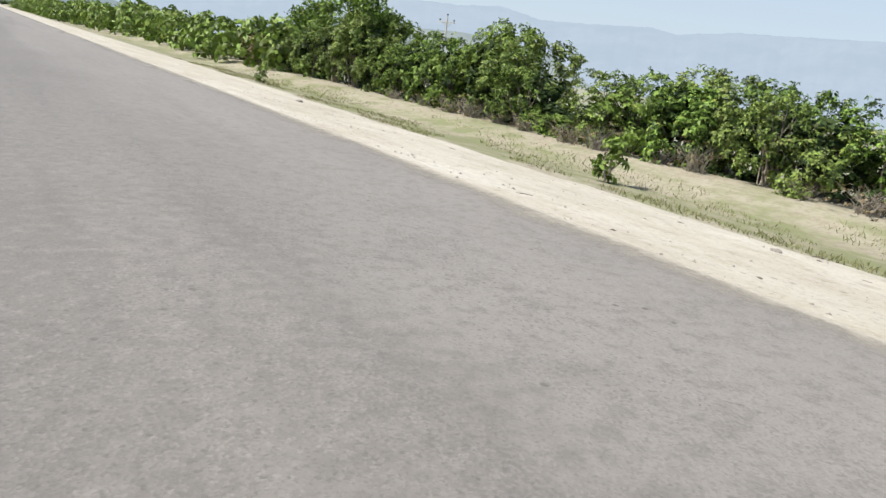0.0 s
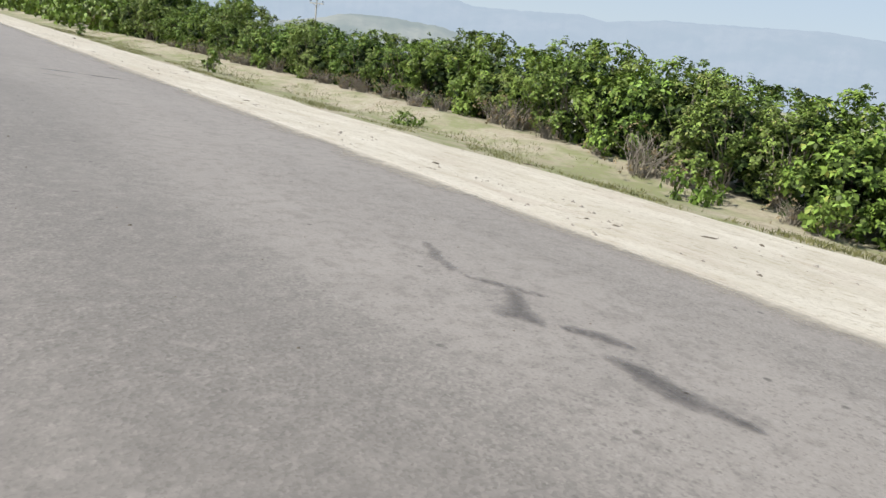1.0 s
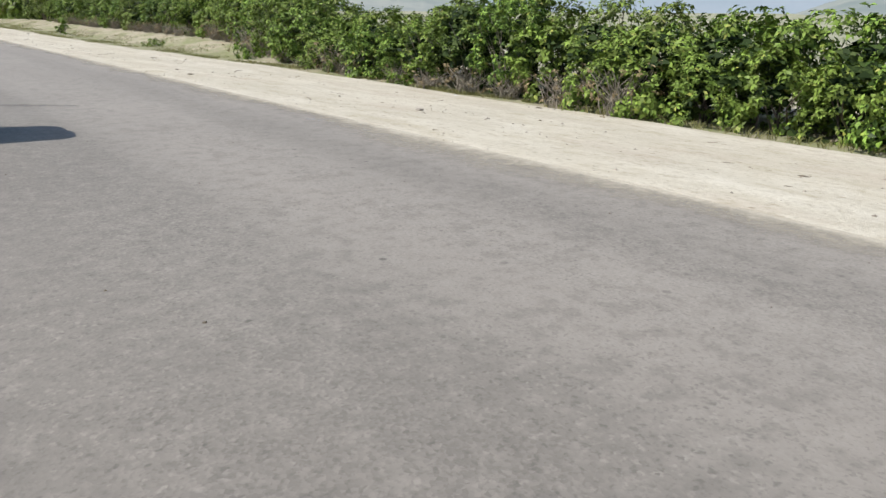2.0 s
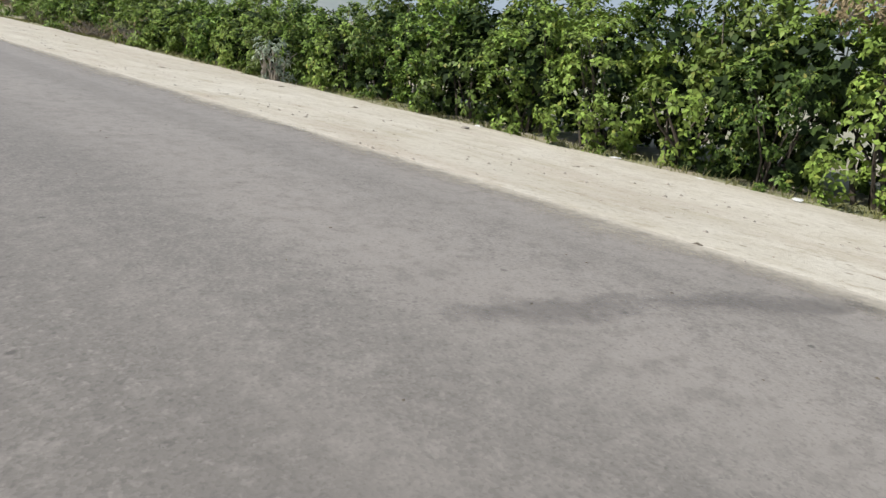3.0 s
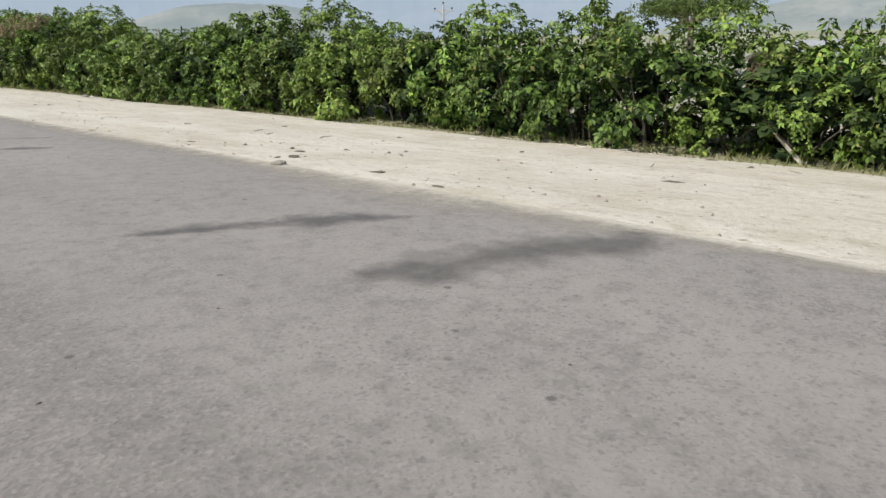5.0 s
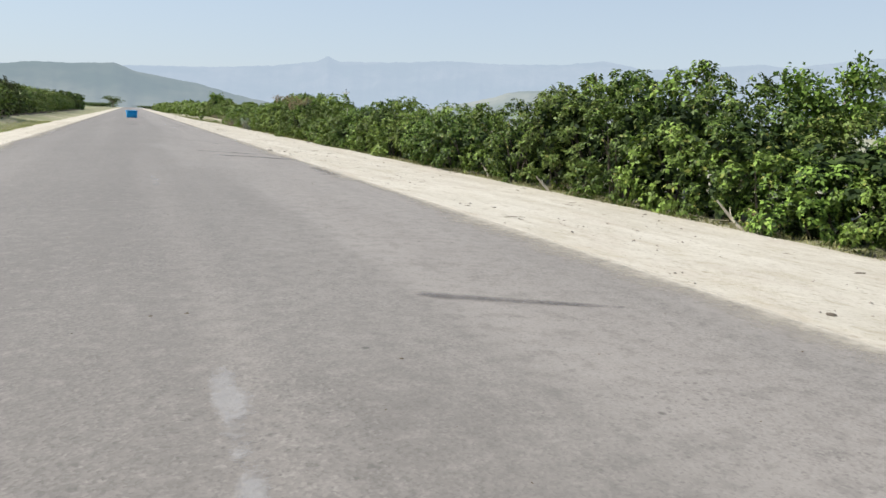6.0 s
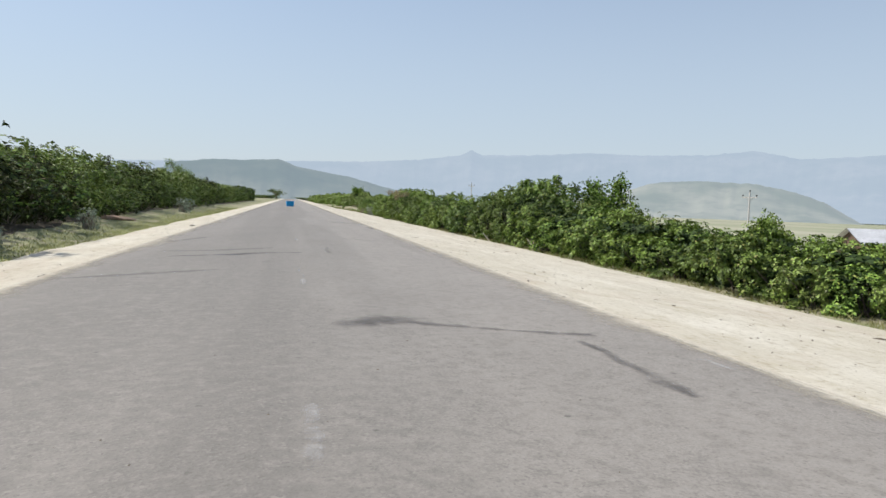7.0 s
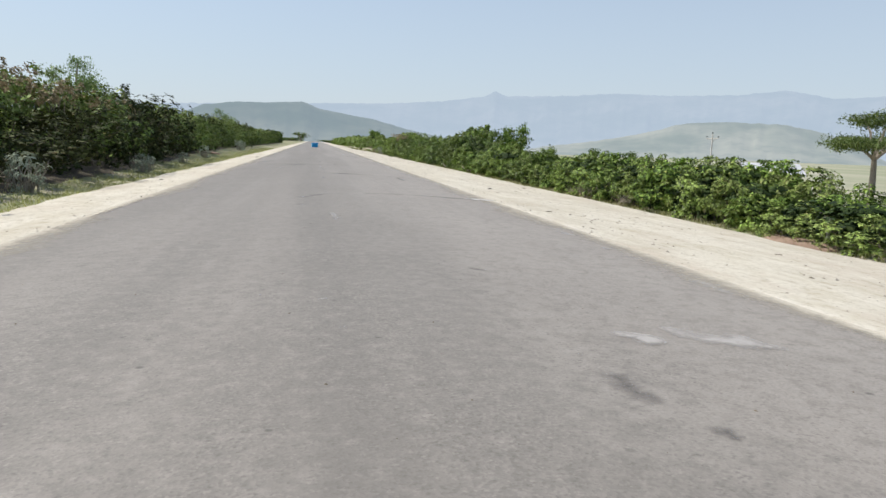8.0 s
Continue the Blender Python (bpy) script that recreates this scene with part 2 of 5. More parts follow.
def plastic_material():
    """Blue plastic, rubbed pale in patches and streaks."""
    k = Nodes("blue_plastic")
    c = k.mix(k.noise(3.0, 4, 0.6), (0.003, 0.285, 0.600), (0.008, 0.345, 0.660))
    rub = k.math("MULTIPLY", k.ramp(k.noise(7.0, 5, 0.7), [(0.52, 0.0), (0.72, 1.0)]), k.ramp(k.noise(26.0, 4, 0.7), [(0.40, 0.0), (0.62, 0.6)]))
    c = k.mix(rub, c, (0.13, 0.44, 0.70))
    c = k.mix(k.ramp(k.noise(30.0, 3, 0.6, (0.25, 1.0, 1.0)), [(0.66, 0.0), (0.74, 0.35)]), c, (0.22, 0.50, 0.72))
    k.colour(c)
    k.bump(k.noise(4.0, 3, 0.5), 0.08, 0.01)
    return k.set(0.40, 0.4)


def decal_material(name, a, b, scale=5.0, rough=0.75, cover=1.0, patchy=0.5):
    """A mark soaked into a surface, thinning out to its ragged border."""
    k = Nodes(name)
    n1 = k.noise(scale, 5, 0.65)
    k.colour(k.mix(n1, a, b))
    m = k.set(rough, 0.3)
    at = k.n("ShaderNodeAttribute")
    at.attribute_name = "cover"
    ragged = k.math("ADD", at.outputs["Fac"], k.math("MULTIPLY", k.math("SUBTRACT", k.noise(6, 6, 0.8), 0.5), patchy * 2.4))
    alpha = k.math("MULTIPLY", k.ramp(ragged, [(0.10, 0.0), (0.95, 1.0)]), cover)
    k.link(alpha, k.bsdf.inputs["Alpha"])
    return m


def haze_glow_material(name, rock, green, air, amount):
    """Far land with its haze painted in: the surface itself glows in the air's colour."""
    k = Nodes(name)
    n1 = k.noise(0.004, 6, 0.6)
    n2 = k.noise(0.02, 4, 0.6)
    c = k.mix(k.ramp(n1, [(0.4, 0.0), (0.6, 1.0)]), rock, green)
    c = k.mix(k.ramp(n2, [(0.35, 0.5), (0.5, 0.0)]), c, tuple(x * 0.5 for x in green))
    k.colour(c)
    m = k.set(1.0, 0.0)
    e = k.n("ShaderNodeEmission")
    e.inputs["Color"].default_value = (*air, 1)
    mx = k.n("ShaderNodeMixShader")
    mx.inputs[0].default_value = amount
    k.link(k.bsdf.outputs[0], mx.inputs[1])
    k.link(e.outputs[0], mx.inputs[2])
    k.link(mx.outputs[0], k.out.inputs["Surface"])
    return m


ASPHALT = asphalt_material()
SAND = sand_material()
GROUND = ground_material()
LEAF_A = leaf_material("broad_leaf", (0.026, 0.052, 0.010), (0.226, 0.355, 0.064), (0.36, 0.34, 0.09), 0.08)
LEAF_B = leaf_material("dark_leaf", (0.019, 0.040, 0.009), (0.144, 0.230, 0.045), (0.28, 0.24, 0.07), 0.07)
# leaf colour darkened to paint the shade on the thicket's road side
LEAF_SHADE = leaf_material("shade_leaf", (0.013, 0.022, 0.007), (0.062, 0.084, 0.021), (0.16, 0.11, 0.045), 0.03, 0.75)
# inner leaves darkened to stand for shade within the hedge
LEAF_GAP_SHADE = leaf_material("inner_leaf", (0.012, 0.024, 0.007), (0.046, 0.074, 0.018), (0.07, 0.09, 0.03), 0.04, 0.7)
LEAF_OLIVE = leaf_material("olive_leaf", (0.038, 0.062, 0.014), (0.240, 0.345, 0.070), (0.38, 0.32, 0.15), 0.08)
LEAF_DRY = leaf_material("dry_leaf", (0.17, 0.13, 0.07), (0.33, 0.26, 0.15), (0.44, 0.36, 0.22), 0.15, 0.8)
LEAF_GREY = leaf_material("silvery_leaf", (0.20, 0.25, 0.18), (0.38, 0.43, 0.33), (0.40, 0.42, 0.30), 0.15, 0.7)
LEAF_TREE = leaf_material("acacia_leaf", (0.050, 0.090, 0.026), (0.125, 0.180, 0.045), (0.24, 0.22, 0.08))
LEAF_FEATHER = leaf_material("feathery_leaf", (0.10, 0.16, 0.055), (0.24, 0.34, 0.13), (0.34, 0.34, 0.16), 0.25, 0.7)
GRASS = leaf_material("grass_blade", (0.12, 0.13, 0.045), (0.27, 0.27, 0.11), (0.44, 0.37, 0.21), 0.3, 0.7)
GRASS_BANK = leaf_material("bank_grass_blade", (0.17, 0.19, 0.06), (0.36, 0.38, 0.14), (0.46, 0.41, 0.21), 0.3, 0.7)
BARK = plain_material("grey_bark", (0.20, 0.165, 0.125), (0.33, 0.29, 0.235), 9.0, 0.9, stretch=(1, 1, 0.25))
# bark darkened to paint the shade among the stems
SHADE_BARK = plain_material("dark_bark", (0.060, 0.050, 0.040), (0.11, 0.09, 0.07), 9.0, 0.9)
# near-black ground colour standing for the shade below the thicket
SHADE_SHEET = plain_material("leaf_mould", (0.050, 0.040, 0.028), (0.105, 0.085, 0.055), 7.0, 0.95, bump=0.8, dist=0.03)
TWIG = plain_material("dry_twigs", (0.22, 0.19, 0.15), (0.36, 0.32, 0.26), 12.0, 0.9)
PALE_WOOD = plain_material("bleached_wood", (0.46, 0.40, 0.31), (0.68, 0.62, 0.52), 7.0, 0.85, stretch=(1, 1, 0.2))
STAIN = decal_material("oily_asphalt", (0.070, 0.066, 0.064), (0.115, 0.108, 0.104), cover=0.50, patchy=0.8)
STAIN_SOFT = decal_material("damp_asphalt", (0.085, 0.080, 0.077), (0.130, 0.122, 0.116), cover=0.28, patchy=1.0)
STAIN_WIDE = decal_material("spilt_oil_asphalt", (0.088, 0.082, 0.074), (0.125, 0.117, 0.106), cover=0.46, patchy=0.45)
PATCH = decal_material("bitumen_patch", (0.085, 0.088, 0.084), (0.130, 0.132, 0.124), cover=0.5, patchy=0.5)
PAINT = decal_material("worn_road_paint", (0.42, 0.41, 0.39), (0.60, 0.59, 0.57), 14.0, 0.7, 0.34, 1.6)
PAINT_BLOCK = decal_material("road_paint", (0.52, 0.50, 0.47), (0.66, 0.64, 0.61), 14.0, 0.7, 0.75, 0.7)
PALE_PATCH = decal_material("dusty_asphalt", (0.34, 0.32, 0.30), (0.44, 0.42, 0.39), 6.0, 0.9, 0.85, 0.5)
STONE = plain_material("field_stone", (0.20, 0.175, 0.145), (0.42, 0.375, 0.315), 20.0, 0.9)
REDDISH = plain_material("red_earth", (0.20, 0.13, 0.09), (0.34, 0.25, 0.18), 9.0, 0.95)
CLOD = plain_material("dark_clod", (0.085, 0.068, 0.050), (0.20, 0.165, 0.12), 30.0, 0.95)
LITTER = plain_material("white_scrap", (0.62, 0.62, 0.60), (0.80, 0.80, 0.78), 12.0, 0.6)
POLE_WOOD = plain_material("weathered_pole", (0.46, 0.44, 0.41), (0.64, 0.62, 0.58), 5.0, 0.85, stretch=(1, 1, 0.1))
ROOF = plain_material("corrugated_iron", (0.50, 0.50, 0.50), (0.66, 0.66, 0.66), 1.2, 0.42, 0.5, 0.6, 0.2)
MUD = plain_material("mud_plaster", (0.10, 0.068, 0.048), (0.17, 0.115, 0.08), 2.5, 0.95)
DARK = plain_material("dark_opening", (0.02, 0.017, 0.014), (0.035, 0.03, 0.025), 3.0, 0.9)
BLUE = plastic_material()
EDGE_DUST = decal_material("sand_over_asphalt", (0.34, 0.308, 0.248), (0.47, 0.43, 0.35), 3.0, 0.95, 0.85, 0.6)
SCUFF = plain_material("pale_scuff", (0.22, 0.46, 0.66), (0.46, 0.60, 0.70), 24.0, 0.8)
CRUST = plain_material("dried_putty", (0.60, 0.57, 0.52), (0.80, 0.78, 0.74), 30.0, 0.9, bump=0.6)
HILL_NEAR = haze_glow_material("hazy_hillside", (0.26, 0.25, 0.16), (0.07, 0.10, 0.05), (0.290, 0.360, 0.420), 0.76)
HILL_PLAIN = haze_glow_material("hazy_low_hill", (0.42, 0.40, 0.28), (0.10, 0.14, 0.07), (0.372, 0.428, 0.470), 0.76)
MOUNTAIN = haze_glow_material("hazy_mountain", (0.30, 0.28, 0.22), (0.10, 0.13, 0.08), (0.436, 0.526, 0.640), 0.90)


# ---- mesh helpers ----
def mesh_of(name, verts, faces, material, smooth=False):
    me = bpy.data.meshes.new(name)
    me.from_pydata([tuple(v) for v in verts], [], faces)
    me.materials.append(material)
    if smooth:
        me.polygons.foreach_set("use_smooth", [True] * len(me.polygons))
    me.update()
    return me


def part(name, bm, material, parent=None, label=""):
    """One mesh object from a bmesh, a ready mesh or (verts, faces), under a thing or a part."""
    if isinstance(bm, tuple):
        me = mesh_of(name, bm[0], bm[1], material)
    elif isinstance(bm, bmesh.types.BMesh):
        me = bpy.data.meshes.new(name)
        bm.to_mesh(me)
        bm.free()
        me.materials.append(material)
    else:
        me = bm
    ob = new(name, me)
    if parent is not None:
        ob.parent = parent
    return tagged(ob, label=label)


def thing(name, label, category, group=""):
    return tagged(new(name), label, category, group)


def box_bm(x0, x1, y0, y1, z0, z1, bevel=0.0):
    bm = bmesh.new()
    bmesh.ops.create_cube(bm, size=1)
    for v in bm.verts:
        v.co = Vector(((x0 + x1) / 2 + v.co.x * (x1 - x0), (y0 + y1) / 2 + v.co.y * (y1 - y0), (z0 + z1) / 2 + v.co.z * (z1 - z0)))
    if bevel:
        bmesh.ops.bevel(bm, geom=bm.edges[:], offset=bevel, segments=2, affect='EDGES')
    return bm


def tube(points, radii, sides=6):
    """Vertices and faces of a tapered limb along points."""
    vs, fs = [], []
    for i, (p, r) in enumerate(zip(points, radii)):
        p = Vector(p)
        a = Vector(points[min(i + 1, len(points) - 1)]) - Vector(points[max(i - 1, 0)])
        a = a.normalized() if a.length > 1e-6 else Vector((0, 0, 1))
        u = a.cross(Vector((0.31, 0.94, 0.12))).normalized()
        w = a.cross(u)
        for s in range(sides):
            t = 2 * math.pi * s / sides
            vs.append(p + (u * math.cos(t) + w * math.sin(t)) * r)
    for i in range(len(points) - 1):
        for s in range(sides):
            n = (s + 1) % sides
            fs.append((i * sides + s, i * sides + n, (i + 1) * sides + n, (i + 1) * sides + s))
    fs.append(tuple(range(sides))[::-1])
    fs.append(tuple((len(points) - 1) * sides + s for s in range(sides)))
    return vs, fs


def join(pieces):
    vs, fs = [], []
    for v, f in pieces:
        o = len(vs)
        vs += list(v)
        fs += [tuple(i + o for i in face) for face in f]
    return vs, fs


# ---- the lie of the land ----
def smooth(a, b, x):
    t = min(max((x - a) / (b - a), 0.0), 1.0)
    return t * t * (3 - 2 * t)


def bank(y):
    """0 where the hedge stands at the verge, 1 where a grass strip and a low bank lie before it."""
    return smooth(112, 127, y)


def verge_z(x):
    return -0.034 * min(abs(x), 3.35) - 0.0915 * max(x - 3.35, 0.0) + (-0.03 * max(-x - 3.35, 0.0))


def land_z(x, y):
    """Height of the ground at a place."""
    if x >= 0:
        b = bank(y)
        flat = verge_z(min(x, 9.0))
        if x > 9.0:
            drop = -0.62 - 2.6 * smooth(10, 45, x) - 5.0 * smooth(40, 220, x) - 12.0 * smooth(200, 2500, x)
        else:
            drop = flat
        banked = drop + b * 0.26 * smooth(9.2, 10.9, x) * (1 - smooth(14, 22, x))
        z = banked
    else:
        z = verge_z(x) if x > -4.9 else verge_z(-4.9) + 0.28 * smooth(5.0, 8.0, -x) - 3.0 * smooth(60, 900, -x)
    z -= 14.0 * smooth(330, 2600, y) + 6.0 * smooth(150, 2500, -y)
    if abs(x) > 3.6:
        z += 0.03 * noise.noise(Vector((x * 0.9, y * 0.9, 3.0))) + 0.4 * smooth(30, 120, abs(x)) * noise.noise(Vector((x * 0.02, y * 0.02, 7.0)))
    return z


def curve_of(knots):
    xs, zs = [k[0] for k in knots], [k[1] for k in knots]
    return lambda v: float(np.interp(v, xs, zs))


def sheet(name, xs, ys, height, material):
    vs = [(x, y, height(x, y)) for y in ys for x in xs]
    n = len(xs)
    fs = [(j * n + i, j * n + i + 1, (j + 1) * n + i + 1, (j + 1) * n + i) for j in range(len(ys) - 1) for i in range(n - 1)]
    return mesh_of(name, vs, fs, material, True)


def steps(*spans):
    """Coordinates from (start, end, step) spans."""
    out = []
    for a, b, s in spans:
        out += list(np.arange(a, b - 1e-6, s))
    return out + [spans[-1][1]]


def verge_edge(y):
    """Where the sand of the wide verge gives way to grass or hedge."""
    return 8.75 - 1.75 * bank(y) + 0.32 * noise.noise(Vector((0.35 * y, 1.7, 0))) + 0.16 * noise.noise(Vector((1.5 * y, 5.7, 0)))


def verge_edge_left(y):
    return -4.85 + 0.28 * noise.noise(Vector((0.4 * y, 11.7, 0))) + 0.14 * noise.noise(Vector((1.7 * y, 15.7, 0)))


def ground_height(x, y):
    z = land_z(x, y)
    if -60 < y < 430:
        z -= 0.10 * smooth(verge_edge(y) - 0.1, verge_edge(y) - 0.7, x) * smooth(verge_edge_left(y) + 0.1, verge_edge_left(y) + 0.6, x)
    return z


# ---- ground, verges, road ----
gx = [-4600, -3000, -1800, -1000, -600, -350, -200, -120, -80, -50, -34, -24, -18] + steps((-15, -3.5, 0.4), (-3.5, 3.5, 1.0), (3.5, 16, 0.4)) + [18, 21, 25, 30, 36, 44, 54, 66, 82, 105, 140, 190, 260, 360, 520, 800, 1300, 2000, 3000, 4600]
gy = [-4000, -2000, -900, -400, -200, -110] + steps((-70, 0, 3.5), (0, 190, 0.9), (190, 330, 3.0)) + [345, 370, 410, 470, 560, 700, 900, 1300, 1900, 2800, 4000, 4800]
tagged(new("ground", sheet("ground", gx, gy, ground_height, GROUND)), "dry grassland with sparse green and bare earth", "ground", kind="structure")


def verge_sheet(name, inner, edge, rows, columns):
    vs, fs = [], []
    for y in rows:
        far = edge(y) + math.copysign(0.3, inner)
        for c in range(columns + 1):
            u = c / columns
            x = inner + (far - inner) * u
            z = verge_z(x) + 0.012 * noise.noise(Vector((x * 2.2, y * 1.1, 2))) + 0.016 * smooth(3.6, 4.4, abs(x)) * noise.noise(Vector((x * 0.8, y * 0.4, 9))) + 0.016
            z -= 0.019 * (1 - smooth(0.0, 0.25, abs(x) - 3.30 - 0.05 * noise.noise(Vector((y * 1.6, 0, 4)))))
            z -= 0.085 * smooth(0.86, 1.0, u)
            vs.append((x, y, z))
    n = columns + 1
    for j in range(len(rows) - 1):
        for i in range(columns):
            q = (j * n + i, j * n + i + 1, (j + 1) * n + i + 1, (j + 1) * n + i)
            fs.append(q if inner > 0 else q[::-1])
    return mesh_of(name, vs, fs, SAND, True)


vrows = steps((-60, 0, 2.0), (0, 170, 0.4), (170, 430, 2.0))
tagged(new("verge", verge_sheet("verge", 3.05, verge_edge, vrows, 26)), "wide pale sandy gravel verge beside the asphalt", "verge", kind="structure")
tagged(new("verge", verge_sheet("verge", -3.05, verge_edge_left, vrows, 12)), "narrow pale sandy verge along the road", "verge", kind="structure")


def road_mesh():
    rows = steps((-70, 0, 1.0), (0, 180, 0.25), (180, 430, 1.5))
    cols = [-1.0, -0.997, -0.8, -0.6, -0.4, -0.2, -0.07, 0.07, 0.2, 0.4, 0.6, 0.8, 0.997, 1.0]
    vs, fs = [], []
    for y in rows:
        right = 3.35 + 0.055 * noise.noise(Vector((y * 0.7, 0, 0))) + 0.035 * noise.noise(Vector((y * 3.1, 0, 5)))
        left = 3.35 + 0.055 * noise.noise(Vector((y * 0.7, 9, 0))) + 0.035 * noise.noise(Vector((y * 3.1, 9, 5)))
        for c in cols:
            x = c * (right if c > 0 else left)
            z = -0.034 * math.sqrt(x * x + 0.12) + 0.0117 + 0.006 * noise.noise(Vector((x * 0.6, y * 0.25, 8)))
            if abs(c) == 1.0:
                z -= 0.05
            vs.append((x, y, z))
    n = len(cols)
    fs = [(j * n + i, j * n + i + 1, (j + 1) * n + i + 1, (j + 1) * n + i) for j in range(len(rows) - 1) for i in range(n - 1)]
    return mesh_of("road", vs, fs, ASPHALT)


def road_z(x, y):
    return -0.034 * math.sqrt(x * x + 0.12) + 0.0117 + 0.006 * noise.noise(Vector((x * 0.6, y * 0.25, 8)))


tagged(new("road", road_mesh()), "old grey two-lane asphalt road with worn surface", "road", kind="structure")


def edge_dust(side, seed):
    """Blown sand thinning out over the border of the asphalt."""
    rows = steps((0, 175, 0.3), (175, 300, 2.0))
    vs, fs, cover = [], [], []
    for y in rows:
        reach = 0.28 + 0.42 * noise.noise(Vector((y * 0.22, seed, 0))) + 0.26 * noise.noise(Vector((y * 1.1, seed, 6)))
        for j in range(6):
            u = j / 5
            x = 3.42 - (0.07 + max(reach, 0.12) * 1.3) * u
            vs.append((side * x, y, road_z(x, y) + 0.0045 if x < 3.28 else road_z(3.28, y) + 0.006))
            cover.append(0.95 * (1 - u) ** 1.1)
    for i in range(len(rows) - 1):
        for j in range(5):
            q = (6 * i + j, 6 * i + j + 1, 6 * i + 7 + j, 6 * i + 6 + j)
            fs.append(q if side < 0 else q[::-1])
    me = mesh_of("road_edge", vs, fs, EDGE_DUST, True)
    me.attributes.new("cover", 'FLOAT', 'POINT').data.foreach_set("value", cover)
    return tagged(new("road_edge", me), "pale sand blown over the border of the asphalt", "road edge", kind="structure")


edge_dust(1, 3.0)
edge_dust(-1, 8.0)


def shade_strip():
    """Dark sheet that paints the deep shade under the thicket on the bank."""
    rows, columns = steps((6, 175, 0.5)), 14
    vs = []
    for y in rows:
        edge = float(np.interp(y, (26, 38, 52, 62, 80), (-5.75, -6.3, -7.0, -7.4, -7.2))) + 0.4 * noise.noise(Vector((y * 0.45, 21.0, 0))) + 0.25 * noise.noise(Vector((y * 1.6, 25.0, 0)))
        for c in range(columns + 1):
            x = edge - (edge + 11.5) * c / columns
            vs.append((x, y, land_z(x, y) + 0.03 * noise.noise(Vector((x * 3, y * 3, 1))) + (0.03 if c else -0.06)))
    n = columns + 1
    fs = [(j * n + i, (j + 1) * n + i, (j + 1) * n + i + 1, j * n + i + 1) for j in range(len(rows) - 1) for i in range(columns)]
    return mesh_of("ground_litter", vs, fs, SHADE_SHEET, True)


tagged(new("ground_litter", shade_strip()), "dark sheet painting the deep shade on the bank", "ground", kind="structure")


# ---- hills and mountains in the distance ----
def ridge(name, label, knots, away, depth, material, rough, foot=-26.0, origin=(0.0, 40.0)):
    """A range of hills: knots of (bearing from the road, height angle), at a distance, with gullied slopes."""
    top = curve_of(knots)
    a0, a1 = knots[0][0], knots[-1][0]
    cols, lines = int((a1 - a0) * 5) + 2, 18
    vs, fs = [], []
    for i in range(cols):
        a = a0 + (a1 - a0) * i / (cols - 1)
        el = top(a) + rough * (noise.noise(Vector((a * 1.7, 3, away * 0.01))) + 0.5 * noise.noise(Vector((a * 5.3, 8, away * 0.01))))
        crest = max(1.07 + away * math.tan(radians(el)), foot + 1)
        for j in range(lines + 1):
            u = j / lines * 1.3
            d = away - depth * (1 - u)
            k = 1 - abs(1 - u) if u < 1 else 1 - (u - 1) * 2.2
            k = max(k, 0.0)
            g = noise.noise(Vector((a * 0.9, u * 2, away * 0.1))) + 0.8 * noise.noise(Vector((a * 2.6, u * 3, away * 0.1)))
            z = foot + (crest - foot) * (0.25 * k + 0.75 * k * k) * (1 + 0.30 * g * (1 - k))
            vs.append((origin[0] + d * math.sin(radians(a)), origin[1] + d * math.cos(radians(a)), z))
    n = lines + 1
    for i in range(cols - 1):
        for j in range(lines):
            fs.append((i * n + j, (i + 1) * n + j, (i + 1) * n + j + 1, i * n + j + 1))
    ob = new(name, mesh_of(name, vs, fs, material, True))
    return tagged(ob, label, "hill", kind="structure")


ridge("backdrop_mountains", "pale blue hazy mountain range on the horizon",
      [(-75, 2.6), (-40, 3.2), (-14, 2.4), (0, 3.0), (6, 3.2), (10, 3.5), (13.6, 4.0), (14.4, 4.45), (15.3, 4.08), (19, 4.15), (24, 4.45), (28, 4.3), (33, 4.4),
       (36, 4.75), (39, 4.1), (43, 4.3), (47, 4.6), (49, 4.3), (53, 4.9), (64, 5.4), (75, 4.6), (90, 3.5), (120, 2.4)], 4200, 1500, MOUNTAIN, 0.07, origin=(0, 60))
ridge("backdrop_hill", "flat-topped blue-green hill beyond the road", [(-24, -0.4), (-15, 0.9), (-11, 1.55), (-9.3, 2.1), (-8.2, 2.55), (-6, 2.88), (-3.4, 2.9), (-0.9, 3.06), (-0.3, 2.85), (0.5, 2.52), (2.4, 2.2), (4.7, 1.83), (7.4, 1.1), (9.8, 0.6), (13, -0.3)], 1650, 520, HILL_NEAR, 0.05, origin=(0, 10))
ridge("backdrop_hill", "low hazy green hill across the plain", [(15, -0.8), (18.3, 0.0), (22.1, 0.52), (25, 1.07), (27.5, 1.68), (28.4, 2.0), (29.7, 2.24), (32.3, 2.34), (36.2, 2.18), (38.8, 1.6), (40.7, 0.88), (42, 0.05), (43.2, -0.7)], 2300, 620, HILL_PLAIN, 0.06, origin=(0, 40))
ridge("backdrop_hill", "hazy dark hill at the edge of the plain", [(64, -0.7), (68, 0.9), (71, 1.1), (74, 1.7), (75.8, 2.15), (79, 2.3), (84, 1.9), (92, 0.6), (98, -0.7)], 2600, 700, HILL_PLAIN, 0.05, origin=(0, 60))


